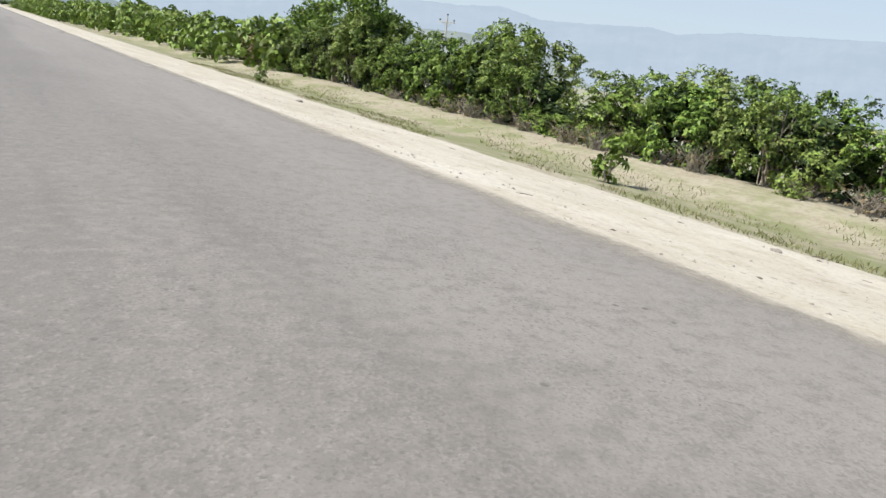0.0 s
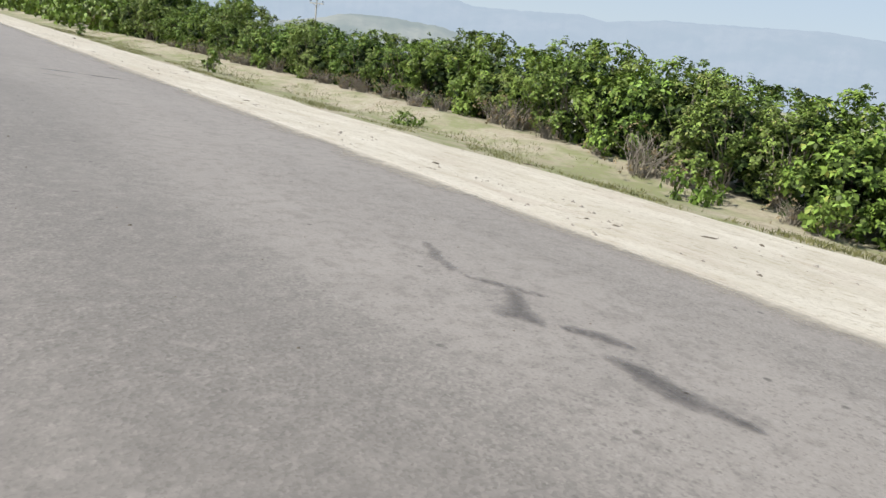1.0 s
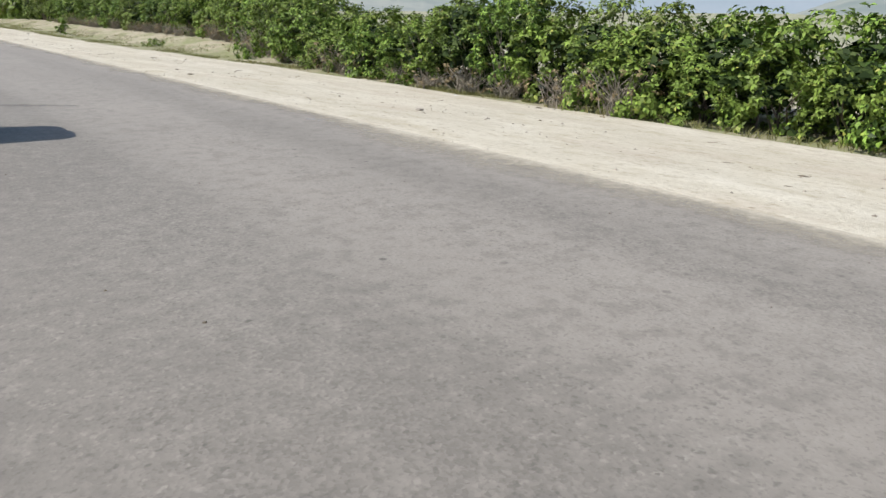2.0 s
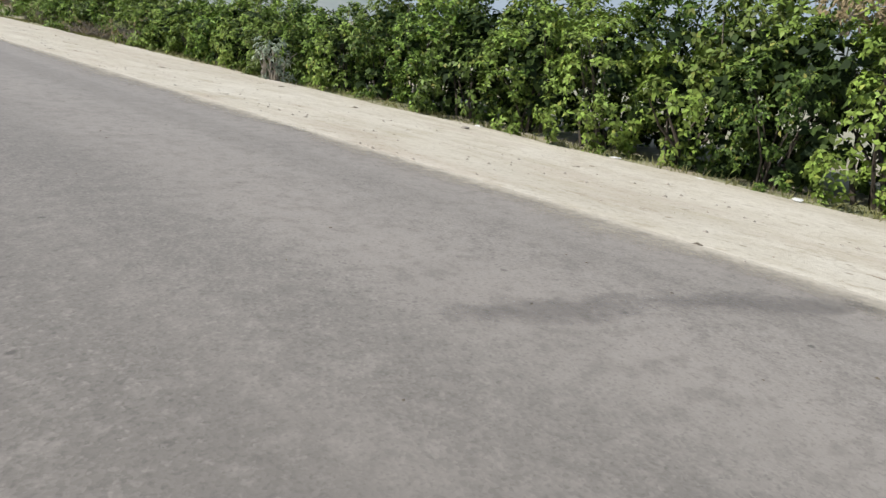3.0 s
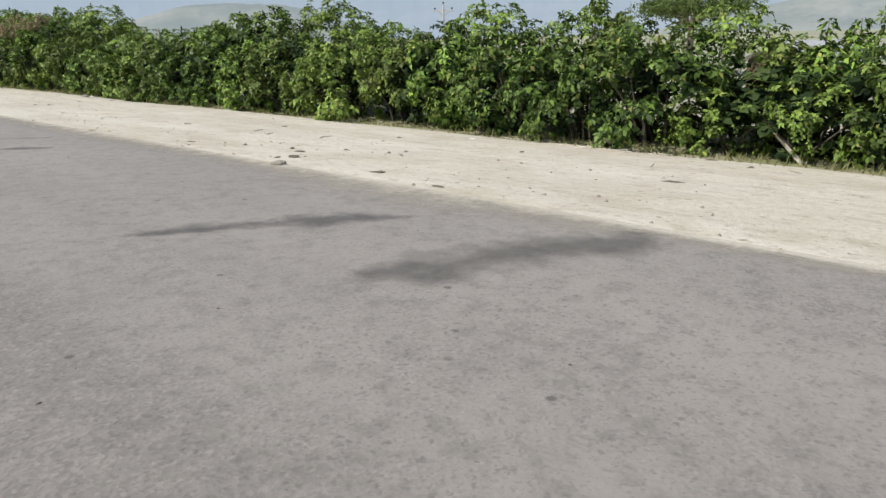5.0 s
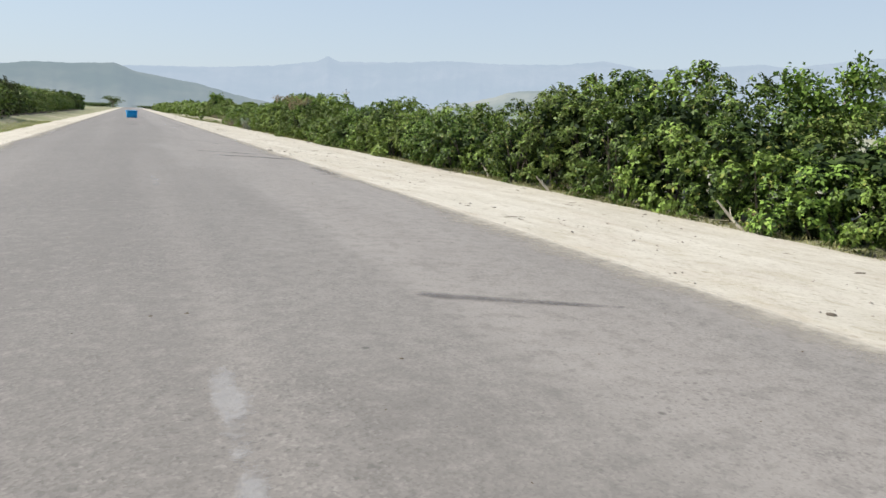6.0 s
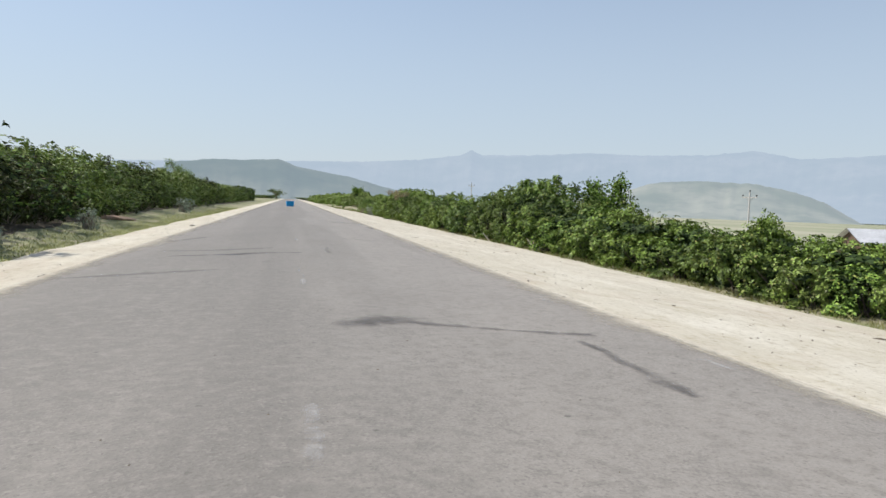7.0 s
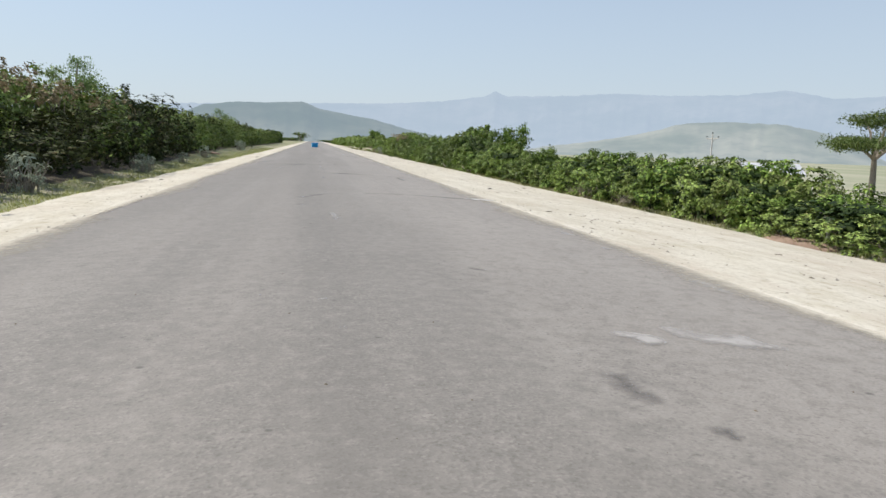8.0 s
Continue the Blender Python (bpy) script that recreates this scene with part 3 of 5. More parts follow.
# ---- plants ----
def leaf_cloud(tips, outs, per, length, spread, seed):
    """Folded pointed leaves set in tufts round the tips: vertices and faces."""
    rng = np.random.default_rng(seed)
    tips, outs = np.repeat(tips, per, 0), np.repeat(outs, per, 0)
    n = len(tips)
    rnd = rng.normal(size=(n, 3))
    pos = tips + rng.normal(size=(n, 3)) * spread
    along = outs * 0.75 + rnd * 0.75 + np.array([0, 0, -0.35])
    along /= np.linalg.norm(along, axis=1)[:, None]
    nor = outs * 0.75 + np.array([0, 0, 0.62]) + rng.normal(size=(n, 3)) * 0.36
    side = np.cross(along, nor)
    side /= np.linalg.norm(side, axis=1)[:, None] + 1e-9
    nor = np.cross(side, along)
    ln = (length * rng.uniform(0.6, 1.25, n))[:, None]
    w = ln * 0.34
    v = np.stack([pos, pos + along * ln * 0.5 - side * w + nor * w * 0.3, pos + along * ln - nor * ln * 0.1, pos + along * ln * 0.5 + side * w + nor * w * 0.3], 1)
    return v.reshape(-1, 3), np.arange(n * 4).reshape(-1, 4)


def fast_mesh(name, verts, quads, material):
    me = bpy.data.meshes.new(name)
    me.vertices.add(len(verts))
    me.vertices.foreach_set("co", np.asarray(verts, np.float32).ravel())
    me.loops.add(quads.size)
    me.loops.foreach_set("vertex_index", quads.astype(np.int32).ravel())
    me.polygons.add(len(quads))
    me.polygons.foreach_set("loop_start", np.arange(0, quads.size, 4, dtype=np.int32))
    me.polygons.foreach_set("loop_total", np.full(len(quads), 4, np.int32))
    me.materials.append(material)
    me.update(calc_edges=True)
    return me


def stem_pieces(rng, count, wide, tall, thick):
    out = []
    for _ in range(count):
        a, r = rng.uniform(0, 2 * math.pi), wide * rng.uniform(0.25, 0.9)
        h = tall * rng.uniform(0.65, 0.98)
        b = (rng.uniform(-0.18, 0.18), rng.uniform(-0.18, 0.18))
        tip = (b[0] + math.cos(a) * r, b[1] + math.sin(a) * r, h)
        pts = [(b[0], b[1], -0.15)]
        for t in (0.3, 0.62, 1.0):
            k = t ** 1.3
            pts.append((b[0] + (tip[0] - b[0]) * k + rng.normal() * 0.05, b[1] + (tip[1] - b[1]) * k + rng.normal() * 0.05, tip[2] * t))
        out.append(tube(pts, [thick, thick * 0.75, thick * 0.5, thick * 0.2], 4))
    return out


def clumped(rng, seed, half, tall, lobes, per, leaf, size, low, slim, strays, rays=5):
    """Leaves of a shrub: stars of drooping leaflets over many rounded lobes with gaps between them."""
    high = ((np.arange(lobes) + rng.uniform(0, 1, lobes)) / lobes) ** 0.88
    turn = rng.uniform(0, 2 * math.pi, lobes)
    girth = np.where(high < 0.6, 0.84 + 0.16 * np.sin(high / 0.6 * math.pi * 0.5), np.sqrt(np.maximum(1 - ((high - 0.6) / 0.46) ** 2, 0.0)))
    d = np.column_stack([np.cos(turn), np.sin(turn), np.clip((high - 0.4) * 2.0, -0.3, 1.2)])
    d /= np.linalg.norm(d, axis=1)[:, None]
    lump = np.array([1 + 0.30 * noise.noise(Vector(v * 1.9) + Vector((seed, 0, 0))) for v in d])
    reach = girth * lump * np.where(rng.uniform(0, 1, lobes) < 0.72, rng.uniform(0.72, 1.0, lobes), rng.uniform(0.15, 0.7, lobes))
    c = np.column_stack([np.cos(turn) * reach * half[0], np.sin(turn) * reach * half[1], low + (tall - low - size * 0.9) * high])
    radius = size * rng.uniform(0.65, 1.3, lobes)
    stars = max(per // rays, 1)
    who = np.repeat(np.arange(lobes), stars)
    n = len(who)
    e = rng.normal(size=(n, 3)) + d[who] * 0.9 + np.array([0, 0, 0.35])
    e /= np.linalg.norm(e, axis=1)[:, None]
    squash = rng.uniform(0.75, 1.25, (lobes, 3))[who]
    pos = c[who] + e * squash * (radius[who] * rng.uniform(0.55, 1.05, n))[:, None]
    loose = rng.uniform(0, 1, n) < strays
    pos[loose] += rng.normal(size=(int(loose.sum()), 3)) * size * 0.4
    pos[:, 2] = np.clip(pos[:, 2], leaf * 0.5, tall)
    axis = e * 0.8 + d[who] * 0.3 + np.array([0, 0, 0.45]) + rng.normal(size=(n, 3)) * 0.3
    axis /= np.linalg.norm(axis, axis=1)[:, None]
    u = np.cross(axis, np.array([0.31, 0.2, 0.93]))
    u /= np.linalg.norm(u, axis=1)[:, None] + 1e-9
    w = np.cross(axis, u)
    turn = (rng.uniform(0, 2 * math.pi, n)[:, None] + 2 * math.pi * np.arange(rays) / rays + rng.normal(size=(n, rays)) * 0.25).ravel()
    k = np.repeat(np.arange(n), rays)
    spoke = u[k] * np.cos(turn)[:, None] + w[k] * np.sin(turn)[:, None]
    along = spoke + axis[k] * rng.uniform(-0.25, 0.35, len(k))[:, None] + np.array([0, 0, -0.5])
    return leaf_blades(rng, pos[k] + spoke * leaf * 0.08, along, axis[k] + rng.normal(size=(len(k), 3)) * 0.28, leaf, slim)


def leaf_blades(rng, pos, along, nor, leaf, slim):
    n = len(pos)
    side = np.cross(along, nor)
    side /= np.linalg.norm(side, axis=1)[:, None] + 1e-9
    nor = nor / (np.linalg.norm(nor, axis=1)[:, None] + 1e-9)
    along = np.cross(nor, side)
    ln = (leaf * rng.uniform(0.55, 1.3, n))[:, None]
    w = ln * slim
    v = np.stack([pos, pos + along * ln * 0.42 - side * w + nor * w * 0.4, pos + along * ln - nor * ln * 0.14, pos + along * ln * 0.42 + side * w + nor * w * 0.4], 1)
    return v.reshape(-1, 3), np.arange(n * 4).reshape(-1, 4)


def foliage_of(seed, half, tall, tips, per, leaf, low, slim, size, sprigs=0, strays=0.2):
    """Leaves and shoots of one shrub."""
    rng = np.random.default_rng(seed)
    v, f = clumped(rng, seed, half, tall, tips, per, leaf, size, low, slim, strays)
    extra = []
    for _ in range(sprigs):
        bx, by = rng.uniform(-0.34, 0.34) * half[0], rng.uniform(-0.42, 0.42) * half[1]
        hh, lean = rng.uniform(0.05, 0.30), rng.normal() * 0.10
        base = tall - 0.28
        m = 60
        t = rng.uniform(0.0, 1, m) ** 0.8
        ang = rng.uniform(0, 2 * math.pi, m)
        out = np.column_stack([np.cos(ang), np.sin(ang), rng.uniform(-0.5, 0.3, m)])
        pos = np.column_stack([bx + lean * t, by + 0 * t, base + (hh + 0.28) * t]) + out * 0.05
        v2, f2 = leaf_blades(rng, pos, out, np.array([0, 0, 0.9]) + out * 0.4 + rng.normal(size=(m, 3)) * 0.2, leaf * 1.15, slim)
        f = np.vstack([f, f2 + len(v)])
        v = np.vstack([v, v2])
        extra.append(tube([(bx, by, tall * 0.4), (bx, by, base), (bx + lean, by, base + hh + 0.26)], [0.018, 0.013, 0.006], 4))
    return rng, v, f, extra


def shrub(name, label, group, seed, half, tall, tips, per, leaf, material, sprigs=0, low=0.06, stems=8, size=0.25, slim=0.27, bark=None, strays=0.2):
    """A shrub with several stems under clumps of leaves, about the origin."""
    rng, v, f, extra = foliage_of(seed, half, tall, tips, per, leaf, low, slim, size, sprigs, strays)
    ob = thing(name, label, "shrub", group)
    part("branchwork", join(stem_pieces(rng, stems, min(half), tall * 0.85, 0.03 * min(1.0, tall * (0.5 if stems > 50 else 1.0))) + extra), bark or BARK, ob)
    part("foliage", fast_mesh("foliage", v, f, material), material, ob)
    return ob


def thicket(name, label, models, spots, material):
    """Many far or hidden shrubs grown into one mass; spots are (x, y, z, turn, wide, tall)."""
    vs, qs, count = [], [], 0
    for i, (x, y, z, turn, wide, tall) in enumerate(spots):
        v, q = models[i % len(models)]
        c, s = math.cos(radians(turn)), math.sin(radians(turn))
        vs.append(np.column_stack([x + wide * (v[:, 0] * c - v[:, 1] * s), y + wide * (v[:, 0] * s + v[:, 1] * c), z + tall * v[:, 2]]))
        qs.append(q + count)
        count += len(v)
    return tagged(new(name, fast_mesh(name, np.vstack(vs), np.vstack(qs), material)), label, "hedge", kind="stuff")


def put(ob, x, y, z, turn, sx=1.0, sy=1.0, sz=1.0):
    a, b, c = ob.scale
    return copy_thing(ob, pose(x, y, z, 0, 0, turn) @ Matrix.Diagonal((sx / a, sy / b, sz / c, 1)))


def place_first(ob, x, y, z, turn, sx=1.0, sy=1.0, sz=1.0):
    ob.matrix_basis = pose(x, y, z, 0, 0, turn) @ Matrix.Diagonal((sx, sy, sz, 1))


class Planter:
    """Puts the first plant of each kind where it is first asked for and copies after that."""

    def __init__(self, kinds):
        self.kinds, self.used = kinds, set()

    def at(self, i, *where):
        ob = self.kinds[i % len(self.kinds)]
        if ob.name in self.used:
            return put(ob, *where)
        self.used.add(ob.name)
        place_first(ob, *where)
        return ob


HEDGE = "green broad-leaved roadside shrub standing in a dense hedge"
G1, G2 = "shrubs of the sunlit hedge", "shrubs of the shaded hedge"
HIGH, LOW = 2.4, 1.45
MIX = ((1, LEAF_A), (2, LEAF_OLIVE), (3, LEAF_B), (4, LEAF_A), (5, LEAF_B), (6, LEAF_A))
high_kind = Planter([shrub("hedge_shrub", HEDGE, G1, k, (0.98, 0.95), HIGH, 64, 65, 0.097, m, size=0.23, strays=0.05, stems=9, low=0.05, bark=SHADE_BARK) for k, m in MIX])
low_kind = Planter([shrub("hedge_shrub", HEDGE, G1, k + 10, (0.92, 0.90), LOW, 32, 95, 0.095, m, size=0.26, strays=0.05, stems=7, low=0.03, bark=SHADE_BARK) for k, m in MIX])
crest_kind = Planter([shrub("hedge_shrub", HEDGE, G1, k + 30, (0.86, 0.84), HIGH, 40, 70, 0.098, m, size=0.24, strays=0.06, stems=6, low=0.95) for k, m in MIX[:5]])
low_crest_kind = Planter([shrub("hedge_shrub", HEDGE, G1, k + 60, (0.82, 0.82), LOW, 25, 90, 0.095, m, size=0.25, strays=0.06, stems=5, low=0.4) for k, m in MIX[:5]])
shoot_kind = Planter([shrub("hedge_shrub", "green hedge shrub with young shoots standing above it", G1, k, (0.84, 0.84), t, n, 65, 0.100, LEAF_A, sprigs=3, size=0.23, strays=0.08, low=w) for k, t, n, w in ((7, HIGH, 40, 0.7), (8, LOW, 36, 0.2))])
open_kind = Planter([shrub("hedge_shrub", "loose green roadside shrub with bare lower twigs", G1, k, (0.95, 0.95), HIGH, 54, 65, 0.100, m, sprigs=k % 2, size=0.24, low=0.38, stems=14, strays=0.12) for k, m in ((21, LEAF_OLIVE), (22, LEAF_A), (23, LEAF_OLIVE), (24, LEAF_B))])
left_kind = Planter([shrub("thicket_shrub", "green shrub on the bank above the verge, darkest ones painted for shade", G2, k, (1.75, 1.5), 2.6, 40, 92, 0.115, m, size=0.54, sprigs=n, low=w, stems=12, bark=SHADE_BARK, strays=0.05) for k, m, n, w in ((41, LEAF_SHADE, 0, 0.3), (42, LEAF_B, 1, 0.3), (43, LEAF_B, 0, 0.25), (44, LEAF_OLIVE, 1, 0.3), (48, LEAF_SHADE, 1, 0.3))])
core_models = [foliage_of(k, (0.78, 0.9), 2.0, 40, 25, 0.17, 0.1, 0.36, 0.28)[1:3] for k in (31, 32)]
left_models = [foliage_of(k, (1.6, 1.6), 2.6, 42, 60, 0.15, 0.1, 0.30, 0.5)[1:3] for k in (46, 47)]
far_models = [foliage_of(k, (1.6, 2.0), 2.3, 26, 20, 0.36, 0.05, 0.34, 0.5)[1:3] for k in (51, 52)]
twiggy = Planter([shrub("dry_shrub", "leafless grey-brown dry shrub at the foot of the hedge", "dry shrubs", k, (0.6, 0.7), 0.75, 30, 7, 0.06, LEAF_DRY, stems=60, low=0.06, size=0.1, bark=TWIG) for k in (61, 62, 63)])

hedge_top = curve_of([(10, 0.2), (13, 0.3), (15, 0.45), (16.6, 0.36), (17.4, 0.58), (18.2, 0.88), (20, 0.98), (21.5, 1.12), (22.8, 1.0), (24.8, 0.75), (26.5, 0.95), (28, 1.0), (30, 0.85), (31.5, 0.68), (33.4, 0.62), (34.2, 1.02), (34.9, 0.85), (36.5, 0.6), (37.8, 0.78), (38.5, 0.95), (39.5, 1.0),
                      (40.2, 0.9), (41.2, 1.1), (42.6, 1.15), (43.8, 1.1), (45, 1.3), (46.3, 1.45), (47.5, 1.8), (50, 2.1), (52, 2.02), (53.6, 1.8), (54.5, 1.3), (54.9, 0.85), (56.1, 0.75), (56.6, 1.3), (57.8, 1.25), (58.8, 1.35), (59.5, 0.9), (60.1, 0.7), (60.6, 1.2), (61.3, 1.38), (62.3, 1.1), (63.0, 0.95), (63.4, 1.33), (64.2, 0.85),
                      (64.8, 1.55), (65.8, 1.62), (66.4, 1.25), (67.0, 1.52), (68.6, 1.58), (69.6, 1.25), (70.6, 1.02), (71.2, 1.2), (72.2, 1.25), (73.4, 1.18), (74.5, 0.85), (75.3, 1.1), (76.0, 0.98), (76.5, 1.6), (77.2, 1.95), (78.6, 1.85), (80, 1.9), (81.5, 1.7), (83, 1.85), (86, 2.02),
                      (90, 1.72), (93, 1.85), (96, 1.38), (98, 1.0), (99.6, 1.3), (101, 1.15), (103, 0.9), (106, 1.0), (108, 1.25), (109.8, 1.5), (110.8, 1.25), (111.7, 0.72), (113.5, 0.75), (114.4, 0.86), (115.6, 0.42), (116.6, 0.85), (118, 1.3), (119.5, 1.15), (120.7, 1.5), (122.2, 1.66),
                      (122.9, 1.25), (124, 1.92), (125.2, 1.8), (126.7, 1.4), (128.2, 1.6), (129.6, 1.98), (131.6, 1.34), (133.9, 1.56), (136.3, 1.3), (139.4, 1.65), (142.4, 1.52), (143.2, 0.7), (144, 0.6), (144.8, 1.6), (146, 2.3), (147.4, 2.5), (148.6, 2.2), (150.4, 1.8), (153, 1.85), (154.5, 2.6),
                      (158, 2.6), (161, 2.2), (168, 1.8), (190, 1.95), (330, 1.7)])
rng = random.Random(5)
left_behind, far_right, far_left = [], [], []


def hedge_row(first, last, away, share, gap, tall_kind, short_kind, shoots):
    """One row of hedge shrubs; share is how much of the hedge's height it reaches."""
    y = first
    while y < last:
        b = bank(y)
        x = 9.35 + away + 2.5 * b + rng.uniform(-0.2, 0.2)
        z = land_z(x, y)
        tall = max((hedge_top(y) - z) * rng.uniform(*share) * (0.91 if y < 46 else 1.0) + rng.uniform(-0.05, 0.08), 0.5)
        if 142.5 < y < 144.8:
            tall = 0.65
        kind, full = (tall_kind, HIGH) if tall > 1.85 else (short_kind, LOW)
        pick = rng.choice((0, 1, 1, 1, 3)) if y < 34 else (rng.choice((0, 2, 3, 4)) if y < 104 else rng.choice((0, 1, 1, 3)))
        if y > 104 and tall > 1.5 and rng.random() < 0.5:
            kind, full = open_kind, HIGH
        elif rng.random() < shoots:
            kind, pick = shoot_kind, (0 if full == HIGH else 1)
        wide = min(max(tall / full, 0.76), 1.06) * rng.uniform(0.92, 1.12)
        kind.at(pick, x + (wide - 1.0) * 0.5, y, z - 0.04, rng.uniform(0, 360), wide, wide, tall / full)
        y += gap * rng.uniform(0.85, 1.15) * min(max(tall / 1.9, 0.75), 1.05) * (1 if y < 150 else 1.4)


hedge_row(10.5, 163, 0.0, (0.68, 0.98), 1.32, high_kind, low_kind, 0.0)
# inner mass whose near-black leaves paint the shade in the hedge's gaps
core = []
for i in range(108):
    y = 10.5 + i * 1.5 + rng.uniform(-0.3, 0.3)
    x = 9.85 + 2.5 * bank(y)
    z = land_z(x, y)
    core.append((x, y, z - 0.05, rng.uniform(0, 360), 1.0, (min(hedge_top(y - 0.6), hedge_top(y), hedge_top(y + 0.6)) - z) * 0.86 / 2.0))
thicket("hedge_core", "inner growth of the roadside hedge, leaves darkened for shade", core_models, core, LEAF_GAP_SHADE)
hedge_row(10.0, 163, 1.1, (1.02, 1.09), 1.12, crest_kind, low_crest_kind, 0.09)
for i in range(46):
    y = 163 + i * 3.9 + rng.uniform(-1, 1)
    x = 11.6 - 2.0 * smooth(170, 260, y) + rng.uniform(-0.4, 0.4)
    far_right.append((x, y, land_z(x, y) - 0.05, rng.uniform(0, 360), 1, (hedge_top(y) + 0.6 + rng.uniform(-0.3, 0.6)) / 2.3))
thicket("distant_hedge", "distant green hedge along the road", far_models, far_right, LEAF_A)

left_top = curve_of([(8, 2.7), (24, 2.75), (27, 2.95), (31, 2.75), (36, 2.95), (40, 2.7), (45, 2.6), (50, 2.65), (54, 2.55), (62, 2.75), (66, 2.7), (69, 2.4), (75, 2.7), (78, 2.3), (88, 2.9), (95, 2.7), (114, 2.5), (165, 2.3), (330, 2.0)])
left_line = curve_of([(5, -7.8), (26, -7.75), (38, -8.15), (52, -8.7), (62, -9.1), (80, -8.9), (120, -9.3), (190, -9.6)])
y = 6.0
while y < 165:
    x = left_line(y) + rng.uniform(-0.35, 0.25)
    z = land_z(x, y)
    swell = 0.55 * noise.noise(Vector((y * 0.30, 14.0, 0)))
    wide = rng.uniform(0.95, 1.4)
    crest = (left_top(y) - 1.06) * (-x / 8.0) + 1.26 - z + swell
    # mostly the shade-painted kinds on the near stretch
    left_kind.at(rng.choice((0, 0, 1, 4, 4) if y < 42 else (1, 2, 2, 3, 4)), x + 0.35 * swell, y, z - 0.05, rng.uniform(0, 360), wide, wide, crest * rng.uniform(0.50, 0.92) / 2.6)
    left_behind.append((x - 1.5 - rng.uniform(0, 0.6), y, z - 0.05, rng.uniform(0, 360), 1.15, crest * rng.uniform(0.88, 1.03) / 2.6))
    y += rng.uniform(2.1, 2.8)
for i in range(8):
    y = 165 + i * 2.4 + rng.uniform(-1, 1)
    x = left_line(y) + rng.uniform(-0.5, 0.5)
    far_left.append((x, y, land_z(x, y) - 0.05, rng.uniform(0, 360), 1, (2.5 + rng.uniform(-0.4, 0.5)) / 2.3))
# paler olive leaves paint the sunlit tops behind the darkened front row
thicket("hedge_backs", "olive thicket on the bank behind the verge, paler to paint sunlit tops", left_models, left_behind, LEAF_OLIVE)
thicket("distant_hedge", "distant dark hedge on the bank", far_models, far_left, LEAF_B)
# scrub in the same darkened leaf, painting shade at the thicket's foot
skirt = Planter([shrub("bank_shrub", "low scrub at the foot of the bank, shade painted into its leaves", "scrub on the bank", 45, (0.75, 0.85), 1.0, 26, 28, 0.13, LEAF_SHADE, size=0.2)])
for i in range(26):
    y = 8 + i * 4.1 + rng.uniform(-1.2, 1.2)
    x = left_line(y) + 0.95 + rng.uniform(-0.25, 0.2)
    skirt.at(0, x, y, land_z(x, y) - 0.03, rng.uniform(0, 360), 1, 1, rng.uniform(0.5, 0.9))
for i in range(34):
    y = 104.5 + i * 1.4 + rng.uniform(-0.5, 0.5)
    x = 8.75 + 2.25 * bank(y) + rng.uniform(-0.15, 0.25)
    size = rng.uniform(0.6, 1.25)
    twiggy.at(i, x, y, land_z(x, y) - 0.02, rng.uniform(0, 360), size, size, size * rng.uniform(0.6, 1.2))
for i, (x, y, size) in enumerate(((8.75, 23.5, 0.6), (8.7, 26.2, 0.75), (8.7, 27.4, 0.6), (8.75, 45.2, 0.6), (8.8, 50.6, 0.5), (8.7, 63.9, 0.3))):
    twiggy.at(i, x, y, land_z(x, y) - 0.02, rng.uniform(0, 360), size, size, size)

# dry, pinkish tops on part of the tall hedge
dry_top = Planter([shrub("dry_creeper", "dry brown seed heads of a creeper over the hedge", "dry creeper patches", 71, (0.55, 0.9), 0.55, 34, 34, 0.07, LEAF_DRY, stems=6, low=0.02, size=0.14)])
for x, y, z in ((9.2, 79.5, 1.35), (9.2, 85.5, 1.55), (9.1, 81.0, 1.1), (-7.7, 21.5, 1.95), (-7.5, 26.0, 1.8), (-7.8, 32.0, 1.65)):
    dry_top.at(0, x, y, z, rng.uniform(0, 360), 1.3 if x < 0 else 0.9, 1.3 if x < 0 else 0.9, 1.3 if x < 0 else 0.9)

# single small plants on the verges
LONE = "small green sapling on the grass strip beside the road"
sapling = Planter([shrub("sapling", LONE, "", 81, (0.17, 0.2), 0.75, 16, 25, 0.10, LEAF_A, stems=4, size=0.12)])
sapling.at(0, 8.45, 138.3, land_z(8.45, 138.3), 0, 1.1, 1.1, 1.15)
sapling.at(0, 7.7, 154.6, land_z(7.7, 154.6), 70, 0.8, 0.8, 0.75)
tuft_kind = Planter([shrub("weed", "low spreading green weed on the grass strip", "", 82, (0.5, 0.36), 0.28, 18, 22, 0.075, LEAF_A, stems=6, low=0.01, size=0.1)])
tuft_kind.at(0, 9.1, 127.1, land_z(9.1, 127.1), 20)
tuft_kind.at(0, 9.4, 119.6, land_z(9.4, 119.6), 80, 1.2, 1.2, 1.7)
tuft_kind.at(0, 8.5, 110.6, land_z(8.5, 110.6), 140, 0.8, 0.8, 1.0)
tuft_kind.at(0, 7.95, 80.4, land_z(7.95, 80.4), 10, 0.8, 0.8, 1.1)
grey_kind = Planter([shrub("silvery_shrub", "silvery grey-green shrub at the foot of the hedge", "silvery shrubs", 83, (0.34, 0.36), 0.85, 30, 15, 0.10, LEAF_GREY, stems=16, slim=0.16, size=0.10, bark=TWIG)])
for x, y, s in ((8.3, 96.9, 1.15), (-5.75, 18.9, 0.95), (-5.6, 27.6, 0.75), (-5.7, 29.0, 0.6), (-6.1, 44.3, 0.8), (-5.9, 36.5, 0.6), (-6.4, 66.0, 1.1), (-6.7, 71, 0.9)):
    grey_kind.at(0, x, y, land_z(x, y) - 0.02, rng.uniform(0, 360), s, s, s)
